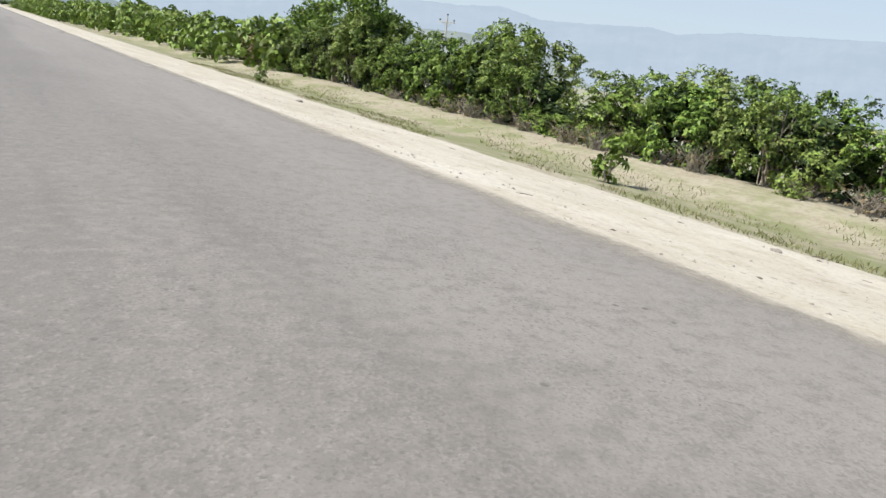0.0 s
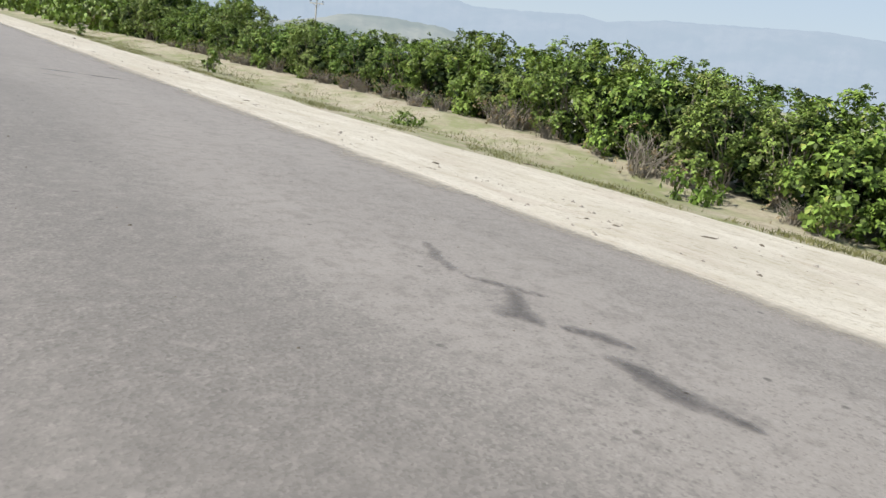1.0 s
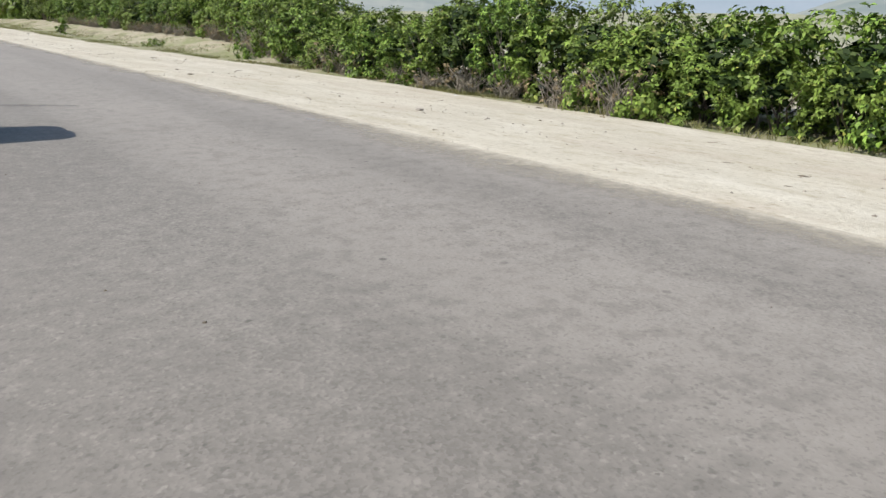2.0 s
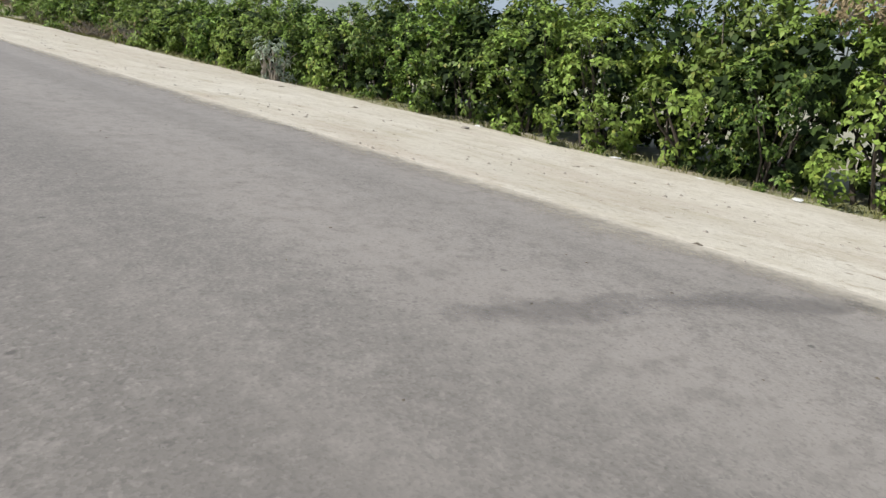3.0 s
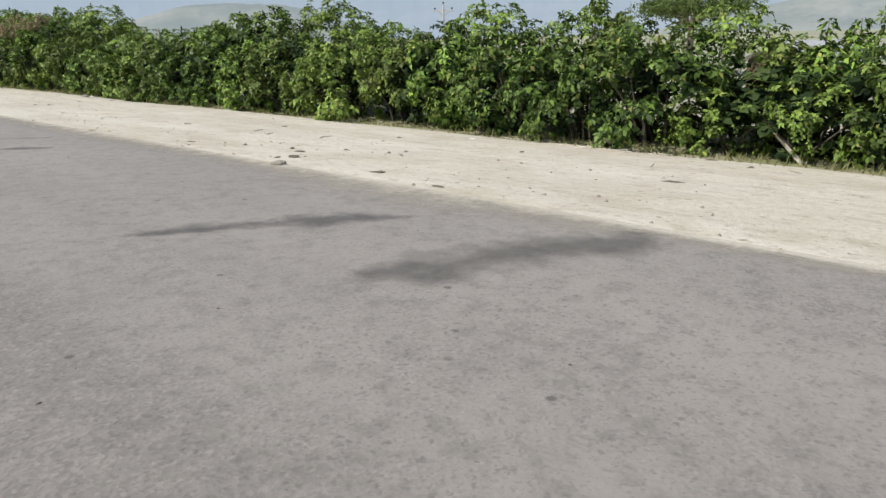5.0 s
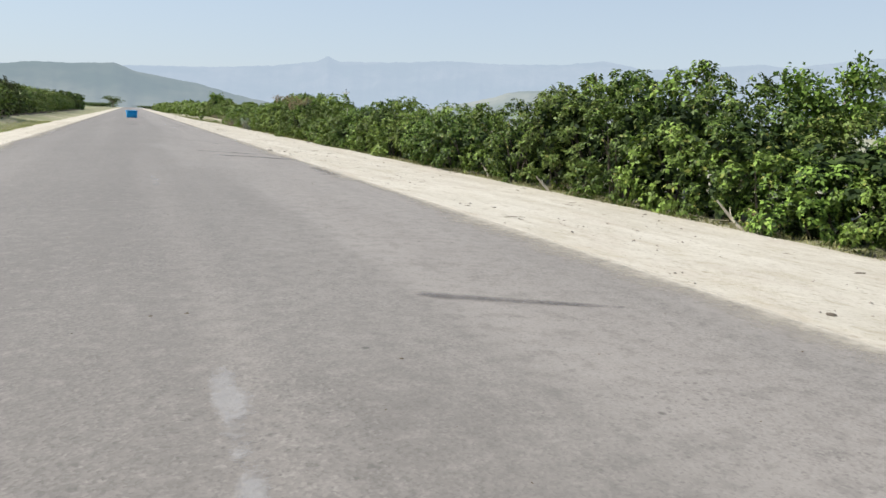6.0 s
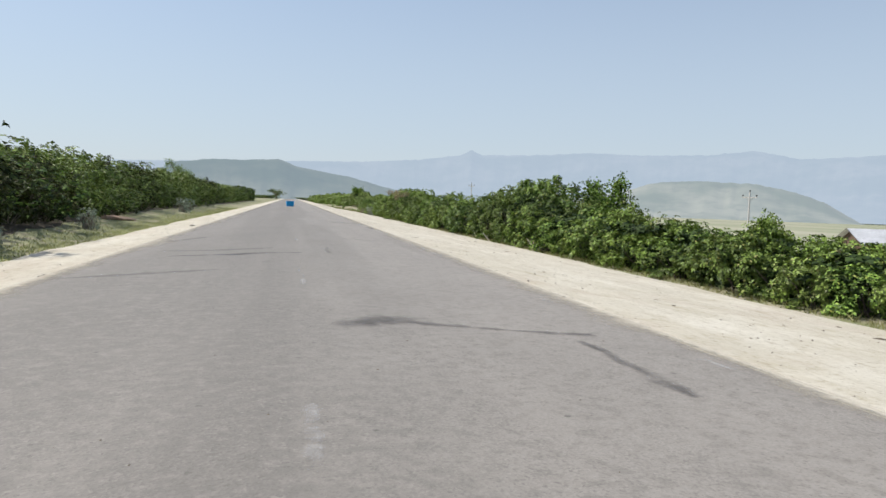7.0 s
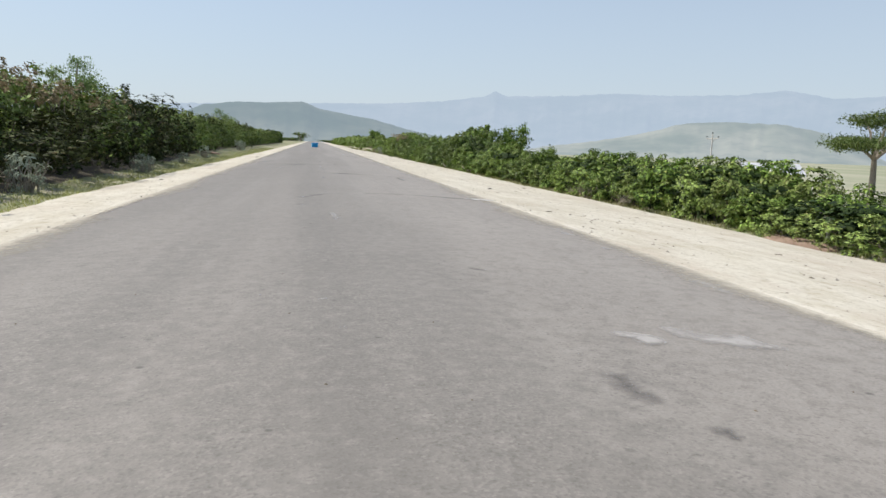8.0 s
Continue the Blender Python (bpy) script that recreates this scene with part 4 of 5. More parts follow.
straw = Planter([shrub("dry_grass_clump", "tall clump of dry straw-coloured grass", "", 84, (0.7, 0.8), 1.5, 30, 26, 0.30, LEAF_DRY, stems=30, slim=0.07, low=0.1)])
straw.at(0, 11.3, 165.5, land_z(11.3, 165.5), 0, 1.2, 1.2, 1.1)


# ---- trees ----
def tree(name, label, seed, tall, crown, tips, per, leaf, material, flat, group=""):
    """A branching tree: tapered trunk, limbs and a crown of leaf clumps at the limb ends."""
    rng = np.random.default_rng(seed)
    pieces, ends = [], []
    fork = tall * 0.42
    lean = rng.normal() * 0.15
    pieces.append(tube([(0, 0, -0.3), (lean * 0.3, 0, fork * 0.5), (lean, 0.1, fork)], [tall * 0.045, tall * 0.035, tall * 0.03], 9))
    for i in range(8):
        a = i * 2.4 + rng.uniform(-0.4, 0.4)
        r = crown * rng.uniform(0.45, 0.95)
        top = tall * (rng.uniform(0.5, 1.0) if flat else rng.uniform(0.55, 1.0))
        mid = (lean + math.cos(a) * r * 0.45, 0.1 + math.sin(a) * r * 0.45, fork + (top - fork) * 0.62)
        end = (lean + math.cos(a) * r, 0.1 + math.sin(a) * r, top - 0.15)
        pieces.append(tube([(lean, 0.1, fork - 0.1), mid, end], [tall * 0.022, tall * 0.014, tall * 0.005], 6))
        for t in (0.55, 0.8, 1.0):
            ends.append(np.array(mid) * (1 - t) + np.array(end) * t)
    ends = np.array(ends)
    pick = ends[rng.integers(0, len(ends), tips)]
    pts = pick + rng.normal(size=(tips, 3)) * np.array([crown * 0.2, crown * 0.2, crown * (0.06 if flat else 0.16)])
    out = rng.normal(size=(tips, 3)) + np.array([0, 0, 0.6])
    v, f = leaf_cloud(pts, out / np.linalg.norm(out, axis=1)[:, None], per, leaf, leaf * 0.8, seed + 3)
    ob = thing(name, label, "tree", group)
    part("trunk", join(pieces), BARK, ob)
    part("crown", fast_mesh("crown", v, f, material), material, ob)
    return ob


acacia = tree("acacia_tree", "tall flat-topped acacia with a pale forked trunk in the field", 91, 10.2, 5.6, 1500, 12, 0.24, LEAF_TREE, True)
place_first(acacia, 68.4, 81.8, land_z(68.4, 81.8), 30)
bushy = tree("tree", "light green feathery tree behind the hedge", 92, 4.9, 1.5, 520, 12, 0.10, LEAF_FEATHER, False)
place_first(bushy, -12.4, 45.3, land_z(-12, 45), 0)
put(bushy, -10.6, 95.0, land_z(-10, 95), 80, 0.8, 0.8, 0.85)
leafy = tree("tree", "small bright green tree standing in the hedge", 94, 3.6, 1.2, 420, 9, 0.16, LEAF_A, False)
place_first(leafy, 12.4, 156.2, land_z(12.4, 156.2), 200, 1.05, 1.05, 1.0)
put(leafy, 13.0, 163.0, land_z(13, 163), 20, 1.1, 1.1, 1.0)
put(leafy, 12.0, 46.7, land_z(12, 46.7), 60, 0.75, 0.75, 0.78)
put(leafy, 10.3, 34.6, land_z(10.3, 34.6), 140, 0.4, 0.4, 0.44)
small = tree("tree", "small tree far off across the plain", 93, 4.5, 2.2, 70, 7, 0.5, LEAF_TREE, True, "distant trees")
place_first(small, -6.5, 345.0, land_z(-6.5, 345), 0, 1.5, 1.5, 0.85)
for k in range(15):
    x, y = rng.choice((-1, 1)) * rng.uniform(5, 60), rng.uniform(350, 460)
    put(small, x, y, land_z(x, y) - 0.9, rng.uniform(0, 360), 2.2, 2.2, 0.5)
for x, y in ((105, 262), (122, 266), (66, 320)):
    put(small, x, y, land_z(x, y), rng.uniform(0, 360), 1.1, 1.1, 1.1)


# ---- house and poles in the fields ----
def house(x, y, turn, long, deep, eave, ridge_h):
    ob = thing("house", "mud-walled farmhouse with a pale corrugated iron roof", "house")
    z = land_z(x, y)
    walls = bmesh.new()
    l, d = long / 2, deep / 2
    for x0, x1, y0, y1 in ((-l, l, -d, -d + 0.25), (-l, l, d - 0.25, d), (-l, -l + 0.25, -d + 0.25, d - 0.25), (l - 0.25, l, -d + 0.25, d - 0.25)):
        b = box_bm(x0, x1, y0, y1, -0.4, eave)
        me = bpy.data.meshes.new("tmp")
        b.to_mesh(me)
        b.free()
        walls.from_mesh(me)
        bpy.data.meshes.remove(me)
    for sx in (-l + 0.01, l - 0.01):
        a = [walls.verts.new((sx, -d, eave)), walls.verts.new((sx, d, eave)), walls.verts.new((sx, 0, ridge_h - 0.06))]
        walls.faces.new(a)
    part("wall", walls, MUD, ob)
    for side in (-1, 1):
        vs, fs = [], []
        n = 60
        for i in range(n + 1):
            u = -l - 0.4 + (long + 0.8) * i / n
            bump = 0.025 * math.cos(i * math.pi)
            vs += [(u, side * (d + 0.45), eave - 0.10 + bump), (u, 0, ridge_h + bump), (u, side * (d + 0.45), eave - 0.125 + bump), (u, 0, ridge_h - 0.025 + bump)]
        for i in range(n):
            o = i * 4
            fs += [(o, o + 4, o + 5, o + 1), (o + 2, o + 3, o + 7, o + 6), (o, o + 2, o + 6, o + 4)]
        part("roof", (vs, fs), ROOF, ob)
    part("door", box_bm(-0.5, 0.5, -d - 0.04, -d - 0.005, -0.2, 1.9, 0.01), DARK, ob)
    part("window", box_bm(1.4, 2.1, -d - 0.04, -d - 0.005, 0.9, 1.6, 0.01), DARK, ob)
    ob.matrix_basis = pose(x, y, z, 0, 0, turn)
    return ob


house(41.35, 63.73, -19.6, 4.4, 4.2, 2.35, 3.3)


def utility_pole(x, y, top):
    z = land_z(x, y)
    h = top - z
    ob = thing("utility_pole", "grey wooden power pole with a crossarm and three insulators", "utility pole", "power poles")
    part("pole", tube([(0, 0, -0.5), (0, 0, h * 0.5), (0, 0, h)], [0.15, 0.13, 0.10], 10), POLE_WOOD, ob)
    arm = part("crossarm", box_bm(-1.05, 1.05, -0.07, 0.07, h - 0.75, h - 0.60, 0.01), POLE_WOOD, ob)
    for u, base in ((-0.95, h - 0.6), (0.0, h), (0.95, h - 0.6)):
        part("insulator", tube([(u, 0, base), (u, 0, base + 0.12), (u, 0, base + 0.16), (u, 0, base + 0.30)], [0.03, 0.035, 0.11, 0.06], 8), DARK, ob)
    for u in (-0.55, 0.55):
        part("brace", tube([(0, 0.08, h - 1.3), (u, 0.08, h - 0.7)], [0.025, 0.025], 5), POLE_WOOD, ob)
    ob.matrix_basis = pose(x, y, z, 0, 0, -60)
    return ob


for x, y, top in ((61.2, 107.1, 3.73), (47.0, 204.6, 6.2)):
    utility_pole(x, y, top)


# ---- marks on the asphalt ----
def ribbon(line, widths, seed, lift, wobble=0.35, step=0.045):
    """A ragged patch along a line on the road, draped on its surface, with a cover value that falls off from the line."""
    pad = max(widths) * 1.6 + 0.05
    x0, x1 = min(p[0] for p in line) - pad, max(p[0] for p in line) + pad
    y0, y1 = min(p[1] for p in line) - pad, max(p[1] for p in line) + pad
    nx, ny = max(4, int((x1 - x0) / step)), max(4, int((y1 - y0) / step))
    gx, gy = np.meshgrid(np.linspace(x0, x1, nx), np.linspace(y0, y1, ny))
    best = np.full(gx.shape, -9.0)
    warp = np.array([[noise.noise(Vector((a * 2.3, b * 2.3, seed * 3.7))) + 0.6 * noise.noise(Vector((a * 7.0, b * 7.0, seed * 1.3))) for a, b in zip(ra, rb)] for ra, rb in zip(gx, gy)])
    for (ax, ay), (bx, by), wa, wb in zip(line, line[1:], widths, widths[1:]):
        t = np.clip(((gx - ax) * (bx - ax) + (gy - ay) * (by - ay)) / ((bx - ax) ** 2 + (by - ay) ** 2), 0, 1)
        away = np.hypot(gx - ax - t * (bx - ax), gy - ay - t * (by - ay))
        best = np.maximum(best, 1 - away / ((wa + (wb - wa) * t) * 0.8))
    body = best
    best = np.minimum(body + warp * wobble * 1.9, (body + 0.45) * 2.0)
    vs = [(a, b, road_z(a, b) + lift) for a, b in zip(gx.ravel(), gy.ravel())]
    cover = np.clip(best, -0.6, 1.0).ravel().tolist()
    fs = [(j * nx + i, j * nx + i + 1, (j + 1) * nx + i + 1, (j + 1) * nx + i) for j in range(ny - 1) for i in range(nx - 1) if body[j:j + 2, i:i + 2].max() > -0.45]
    return vs, fs, cover


def mark(name, data, material, label, category, group=""):
    me = mesh_of(name, data[0], data[1], material, True)
    me.attributes.new("cover", 'FLOAT', 'POINT').data.foreach_set("value", data[2])
    return tagged(new(name, me), label, category, group)


OIL, DAMP = "dark oil stain soaked into the asphalt", "faint dark damp patch on the asphalt"
stains = [
    (STAIN, OIL, [(1.42, 126.66), (2.06, 126.47), (2.78, 126.18)], [0.16, 0.18, 0.06]),
    (STAIN_SOFT, DAMP, [(1.25, 125.72), (1.62, 125.52)], [0.10, 0.08]),
    (STAIN, OIL, [(1.80, 116.58), (1.66, 116.30), (1.60, 116.06)], [0.05, 0.11, 0.06]),
    (STAIN, OIL, [(1.60, 115.95), (1.70, 115.80), (1.80, 115.60)], [0.05, 0.07, 0.07]),
    (STAIN, OIL, [(1.68, 115.66), (1.48, 115.42), (1.47, 115.26)], [0.10, 0.15, 0.07]),
    (STAIN, OIL, [(1.57, 115.20), (1.66, 115.08), (1.70, 114.95)], [0.06, 0.10, 0.06]),
    (STAIN, OIL, [(1.50, 114.90), (1.52, 114.75), (1.48, 114.56), (1.52, 114.25)], [0.07, 0.11, 0.11, 0.05]),
    (STAIN, OIL, [(1.54, 113.60), (1.60, 113.45), (1.66, 113.30)], [0.06, 0.10, 0.06]),
    (STAIN, OIL, [(0.70, 112.62), (0.95, 112.38), (1.30, 112.20)], [0.22, 0.24, 0.10]),
    (PATCH, DAMP, [(-0.44, 108.02), (-0.28, 107.74), (-0.24, 107.46), (-0.20, 107.22), (-0.04, 107.12)], [0.12, 0.21, 0.18, 0.20, 0.12]),
    (PATCH, DAMP, [(0.24, 106.94), (0.13, 106.72), (0.0, 106.52)], [0.22, 0.26, 0.20]),
    (STAIN_SOFT, DAMP, [(0.54, 107.12), (0.82, 107.04), (1.26, 106.80)], [0.12, 0.16, 0.12]),
    (STAIN_SOFT, DAMP, [(1.15, 84.40), (2.23, 84.05), (3.40, 83.3)], [0.16, 0.26, 0.12]),
    (STAIN, OIL, [(2.05, 81.35), (2.45, 81.1), (2.95, 80.88)], [0.20, 0.34, 0.12]),
    (STAIN, OIL, [(1.70, 80.85), (2.15, 80.58)], [0.16, 0.14]),
    (STAIN, OIL, [(-0.30, 80.50), (0.16, 80.42), (0.50, 80.36), (0.92, 80.16)], [0.08, 0.20, 0.26, 0.10]),
    (STAIN_SOFT, DAMP, [(0.95, 80.55), (1.50, 80.37), (2.15, 80.25)], [0.10, 0.14, 0.06]),
    (STAIN_SOFT, DAMP, [(1.95, 77.9), (2.88, 77.42), (3.30, 77.0)], [0.25, 0.30, 0.15]),
    (STAIN_SOFT, DAMP, [(2.05, 76.3), (2.35, 75.8)], [0.15, 0.12]),
    (STAIN, OIL, [(1.92, 61.02), (2.15, 60.95), (2.40, 60.75)], [0.10, 0.20, 0.12]),
    (STAIN_SOFT, DAMP, [(1.55, 62.5), (2.10, 62.10), (2.75, 61.7)], [0.14, 0.2, 0.1]),
    (STAIN, OIL, [(1.28, 56.46), (1.70, 56.26), (2.10, 56.06), (2.38, 55.86), (2.70, 55.56)], [0.08, 0.22, 0.24, 0.20, 0.08]),
    (STAIN_WIDE, OIL, [(1.66, 54.92), (1.97, 54.72), (2.36, 54.62), (2.68, 54.48), (3.00, 54.33), (3.28, 54.32)], [0.22, 0.40, 0.36, 0.40, 0.36, 0.24]),
    (STAIN_SOFT, DAMP, [(3.25, 51.6), (3.28, 50.6), (3.1, 50.1)], [0.25, 0.35, 0.2]),
    (STAIN, OIL, [(-2.2, 34.66), (-1.2, 34.85), (-0.49, 35.20), (0.08, 35.20)], [0.16, 0.26, 0.30, 0.10]),
    (STAIN_SOFT, DAMP, [(-2.5, 35.95), (-1.4, 36.08), (-0.50, 36.55)], [0.18, 0.30, 0.10]),
    (STAIN_SOFT, DAMP, [(-2.9, 39.3), (-2.35, 40.9)], [0.3, 0.2]),
    (STAIN, OIL, [(1.38, 41.12), (1.84, 40.91), (2.48, 40.64)], [0.09, 0.12, 0.05]),
    (STAIN, OIL, [(-0.56, 33.12), (-0.47, 33.13), (-0.38, 33.10)], [0.05, 0.09, 0.05]),
    (STAIN_SOFT, DAMP, [(0.70, 37.2), (0.66, 36.2), (0.67, 35.3)], [0.06, 0.08, 0.06]),
    (STAIN, OIL, [(0.42, 27.22), (0.82, 27.40), (1.15, 27.28), (1.86, 27.08), (2.28, 26.98), (2.55, 26.96)], [0.30, 0.46, 0.18, 0.06, 0.14, 0.10]),
    (STAIN, OIL, [(2.34, 26.60), (2.37, 26.20), (2.33, 25.80), (2.38, 25.40), (2.35, 24.90)], [0.06, 0.12, 0.10, 0.17, 0.08]),
    (STAIN_SOFT, DAMP, [(-3.05, 31.25), (-2.1, 31.66), (-1.15, 32.0)], [0.22, 0.3, 0.1]),
    (STAIN, OIL, [(-0.60, 17.36), (-0.48, 17.35), (-0.36, 17.38)], [0.08, 0.14, 0.08]),
    (STAIN_SOFT, DAMP, [(-0.30, 17.72), (-0.04, 18.05), (0.30, 18.34)], [0.12, 0.10, 0.06]),
    (STAIN, OIL, [(0.81, 18.64), (1.21, 18.86), (1.75, 18.84), (2.25, 18.66), (2.79, 18.50)], [0.06, 0.10, 0.12, 0.15, 0.17]),
    (STAIN, OIL, [(-0.58, 15.86), (-0.50, 15.84), (-0.42, 15.82)], [0.05, 0.09, 0.05]),
    (STAIN, OIL, [(3.04, 16.70), (3.12, 16.62), (3.20, 16.55)], [0.04, 0.07, 0.04]),
    (STAIN, OIL, [(1.11, 7.31), (1.15, 7.29)], [0.06, 0.05]),
    (STAIN, OIL, [(1.12, 9.90), (1.20, 9.85)], [0.08, 0.07]),
    (STAIN, OIL, [(1.33, 6.28), (1.36, 6.22)], [0.07, 0.05]),
    (STAIN, "shallow dark pothole in the asphalt", [(1.19, 6.95), (1.18, 6.78), (1.22, 6.64)], [0.11, 0.16, 0.14]),
]
for k, (m, label, line, widths) in enumerate(stains):
    mark("oil_stain", ribbon(line, widths, k + 1, 0.005, 0.16 if m is PATCH else 0.32), m, label, "stain", "stains on the road")
for k, (line, widths) in enumerate([([(0.0, 23.45), (0.0, 24.75)], [0.05, 0.05]), ([(0.06, 30.0), (0.08, 31.0)], [0.05, 0.05]), ([(0.0, 31.3), (0.04, 32.4)], [0.05, 0.05]), ([(0.03, 38.9), (0.06, 40.1)], [0.06, 0.06]),
                                    ([(0.05, 47.5), (0.05, 48.9)], [0.07, 0.07]), ([(0.04, 13.6), (0.0, 14.4)], [0.05, 0.05])]):
    mark("centre_line_mark", ribbon(line, widths, 200 + k, 0.005, 0.5, 0.04), PAINT, "worn remains of a white centre line dash", "road marking", "worn centre line")
for k, (x0, y0, x1, y1, w) in enumerate([(3.08, 36.62, 3.12, 36.2, 0.08), (3.14, 38.75, 3.18, 37.85, 0.06), (3.12, 32.95, 3.16, 32.7, 0.07), (3.10, 25.98, 3.14, 25.7, 0.07), (3.0, 29.5, 3.02, 29.0, 0.06), (3.08, 11.6, 3.12, 10.7, 0.06),
                                         (-0.65, 8.80, -0.60, 8.78, 0.05), (-0.21, 8.63, -0.17, 8.60, 0.05), (-0.12, 7.86, -0.08, 7.84, 0.05), (3.1, 9.6, 3.13, 9.1, 0.07), (3.08, 104.8, 3.12, 104.4, 0.06), (3.05, 13.4, 3.1, 12.7, 0.05)]):
    mark("edge_line_mark", ribbon([(x0, y0), (x1, y1)], [w, w], 230 + k, 0.006, 0.5, 0.05), PAINT, "flaked remains of a white edge line", "road marking", "worn edge line")
mark("edge_line_mark", ribbon([(3.10, 18.38), (3.33, 18.38)], [0.30, 0.30], 260, 0.012, 0.1, 0.03), PAINT_BLOCK, "pale painted block at the road edge", "road marking")
for k, (line, widths) in enumerate([([(1.55, 7.74), (1.68, 7.62)], [0.16, 0.16]), ([(1.92, 7.82), (2.04, 7.66), (2.23, 7.58), (2.42, 7.47)], [0.18, 0.24, 0.20, 0.12])]):
    mark("dust_patch", ribbon(line, widths, 270 + k, 0.005, 0.5), PALE_PATCH, "pale dusty scuff on the asphalt", "dust patch")


# ---- stones, clods and litter on the verges ----
def rock_mesh(name, seed, material, flat=0.6):
    bm = bmesh.new()
    bmesh.ops.create_icosphere(bm, subdivisions=2, radius=0.5)
    for v in bm.verts:
        v.co *= 1 + 0.36 * noise.noise(v.co * 2.6 + Vector((seed, 0, 0)))
        v.co.z *= flat
    me = bpy.data.meshes.new(name)
    bm.to_mesh(me)
    bm.free()
    me.materials.append(material)
    return me


def on_ground(x, y):
    return road_z(x, y) if abs(x) < 3.3 else (verge_z(x) + 0.012 if -4.7 < x < verge_edge(y) - 0.4 else land_z(x, y))


rocks = [rock_mesh("stone", 3 * s, STONE) for s in range(3)]
clods = [rock_mesh("clod", 40 + 3 * s, CLOD, 0.4) for s in range(3)]
scraps = [rock_mesh("scrap", 80 + 3 * s, LITTER, 0.25) for s in range(2)]


def lay(mesh, x, y, sx, sy, label, category, group):
    s = min(sx, sy)
    ob = tagged(new(mesh.name.split(".")[0], mesh), label, category, group)
    ob.matrix_basis = pose(x, y, on_ground(x, y) + s * 0.12, 0, 0, rng.uniform(0, 360)) @ Matrix.Diagonal((sx, sy, s * 0.7, 1))
    return ob


CL = "dark dried clod lying on the pale verge"
for k, (x, y, s) in enumerate(((4.47, 120.0, 0.22), (6.7, 114.6, 0.15), (4.43, 112.2, 0.20), (4.22, 111.0, 0.26), (4.75, 82.9, 0.16), (4.80, 81.85, 0.20), (6.26, 78.65, 0.13), (5.69, 77.5, 0.22), (3.52, 76.95, 0.12), (5.27, 74.4, 0.12),
                               (3.40, 72.8, 0.12), (3.72, 70.8, 0.18), (6.67, 70.55, 0.14), (5.57, 69.9, 0.15), (3.59, 66.75, 0.14), (6.49, 62.15, 0.16), (3.45, 62.2, 0.14), (4.45, 59.2, 0.20), (4.30, 58.86, 0.16), (3.91, 58.45, 0.22),
                               (3.80, 57.1, 0.22), (3.61, 56.2, 0.20), (6.71, 57.6, 0.15), (4.50, 53.0, 0.18), (3.51, 52.1, 0.14), (3.9, 40.3, 0.16), (4.4, 46.0, 0.15), (4.8, 34.2, 0.14), (5.2, 30.0, 0.15), (4.2, 16.9, 0.20), (5.4, 13.5, 0.22), (6.2, 12.8, 0.14))):
    lay(clods[k % 3], x, y, s * rng.uniform(0.45, 0.8), s * rng.uniform(0.22, 0.42), CL, "clod", "clods on the verge")
for k, (x, y, s) in enumerate(((-3.66, 48.7, 0.24), (5.6, 145.7, 0.22), (3.40, 58.0, 0.16), (-4.3, 24.0, 0.12), (4.9, 24.5, 0.14), (7.5, 90.2, 0.15), (8.0, 73.4, 0.26), (6.0, 133.5, 0.14), (5.1, 105.5, 0.12), (0.55, 126.9, 0.07))):
    lay(rocks[k % 3], x, y, s, s * 0.8, "small pale grey stone on the roadside", "stone", "stones at the roadside")
for k, (x, y, s) in enumerate(((8.35, 85.4, 0.22), (8.4, 88.0, 0.18), (8.4, 90.7, 0.20), (8.15, 73.5, 0.24), (8.2, 66.6, 0.2), (8.1, 65.3, 0.12), (8.2, 86.6, 0.14), (8.3, 81.7, 0.14), (8.2, 63.9, 0.14), (7.9, 108.0, 0.10), (7.7, 59.2, 0.12))):
    lay(scraps[k % 2], x, y, s, s * 0.6, "white scrap of litter at the foot of the hedge", "litter", "litter under the hedge")

grit = np.random.default_rng(9)


def scatter(name, label, count, material, size, area, flat=0.6, long=1.0):
    """Many loose bits too small to count: uneven little chips on the ground, few of them large."""
    vs, fs = [], []
    for _ in range(count):
        x, y = area(grit)
        s, z = size * (0.35 + 1.6 * grit.uniform(0, 1) ** 3), on_ground(x, y)
        a, e = grit.uniform(0, 6.28), 1 + (long - 1) * grit.uniform(0, 1)
        ca, sa = math.cos(a), math.sin(a)
        o = len(vs)
        for k in range(5):
            r = s * grit.uniform(0.6, 1.2)
            u, w = r * e * math.cos(k * 1.257), r * math.sin(k * 1.257)
            vs.append((x + u * ca - w * sa, y + u * sa + w * ca, z - 0.004))
        vs.append((x + s * grit.uniform(-0.3, 0.3), y + s * grit.uniform(-0.3, 0.3), z + s * flat))
        fs += [(o + k, o + (k + 1) % 5, o + 5) for k in range(5)]
    ob = new(name, mesh_of(name, vs, fs, material))
    return tagged(ob, label, "gravel", kind="stuff")


scatter("gravel", "loose pale gravel strewn over the verge", 6000, STONE, 0.018, lambda g: (3.35 + abs(g.normal()) * 2.2, g.uniform(4, 150)))
scatter("crumbs", "dark crumbs and bits of dry dung on the verge", 620, CLOD, 0.030, lambda g: (g.uniform(3.4, 8.4), g.uniform(4, 140)), flat=0.3, long=3.0)
scatter("gravel", "loose gravel along the narrow verge", 1600, STONE, 0.018, lambda g: (-3.35 - abs(g.normal()) * 0.8, g.uniform(8, 90)))
scatter("grit", "grit lying on the worn asphalt", 2600, CLOD, 0.010, lambda g: (g.uniform(-3.2, 3.3), g.uniform(4, 132)), flat=0.3)


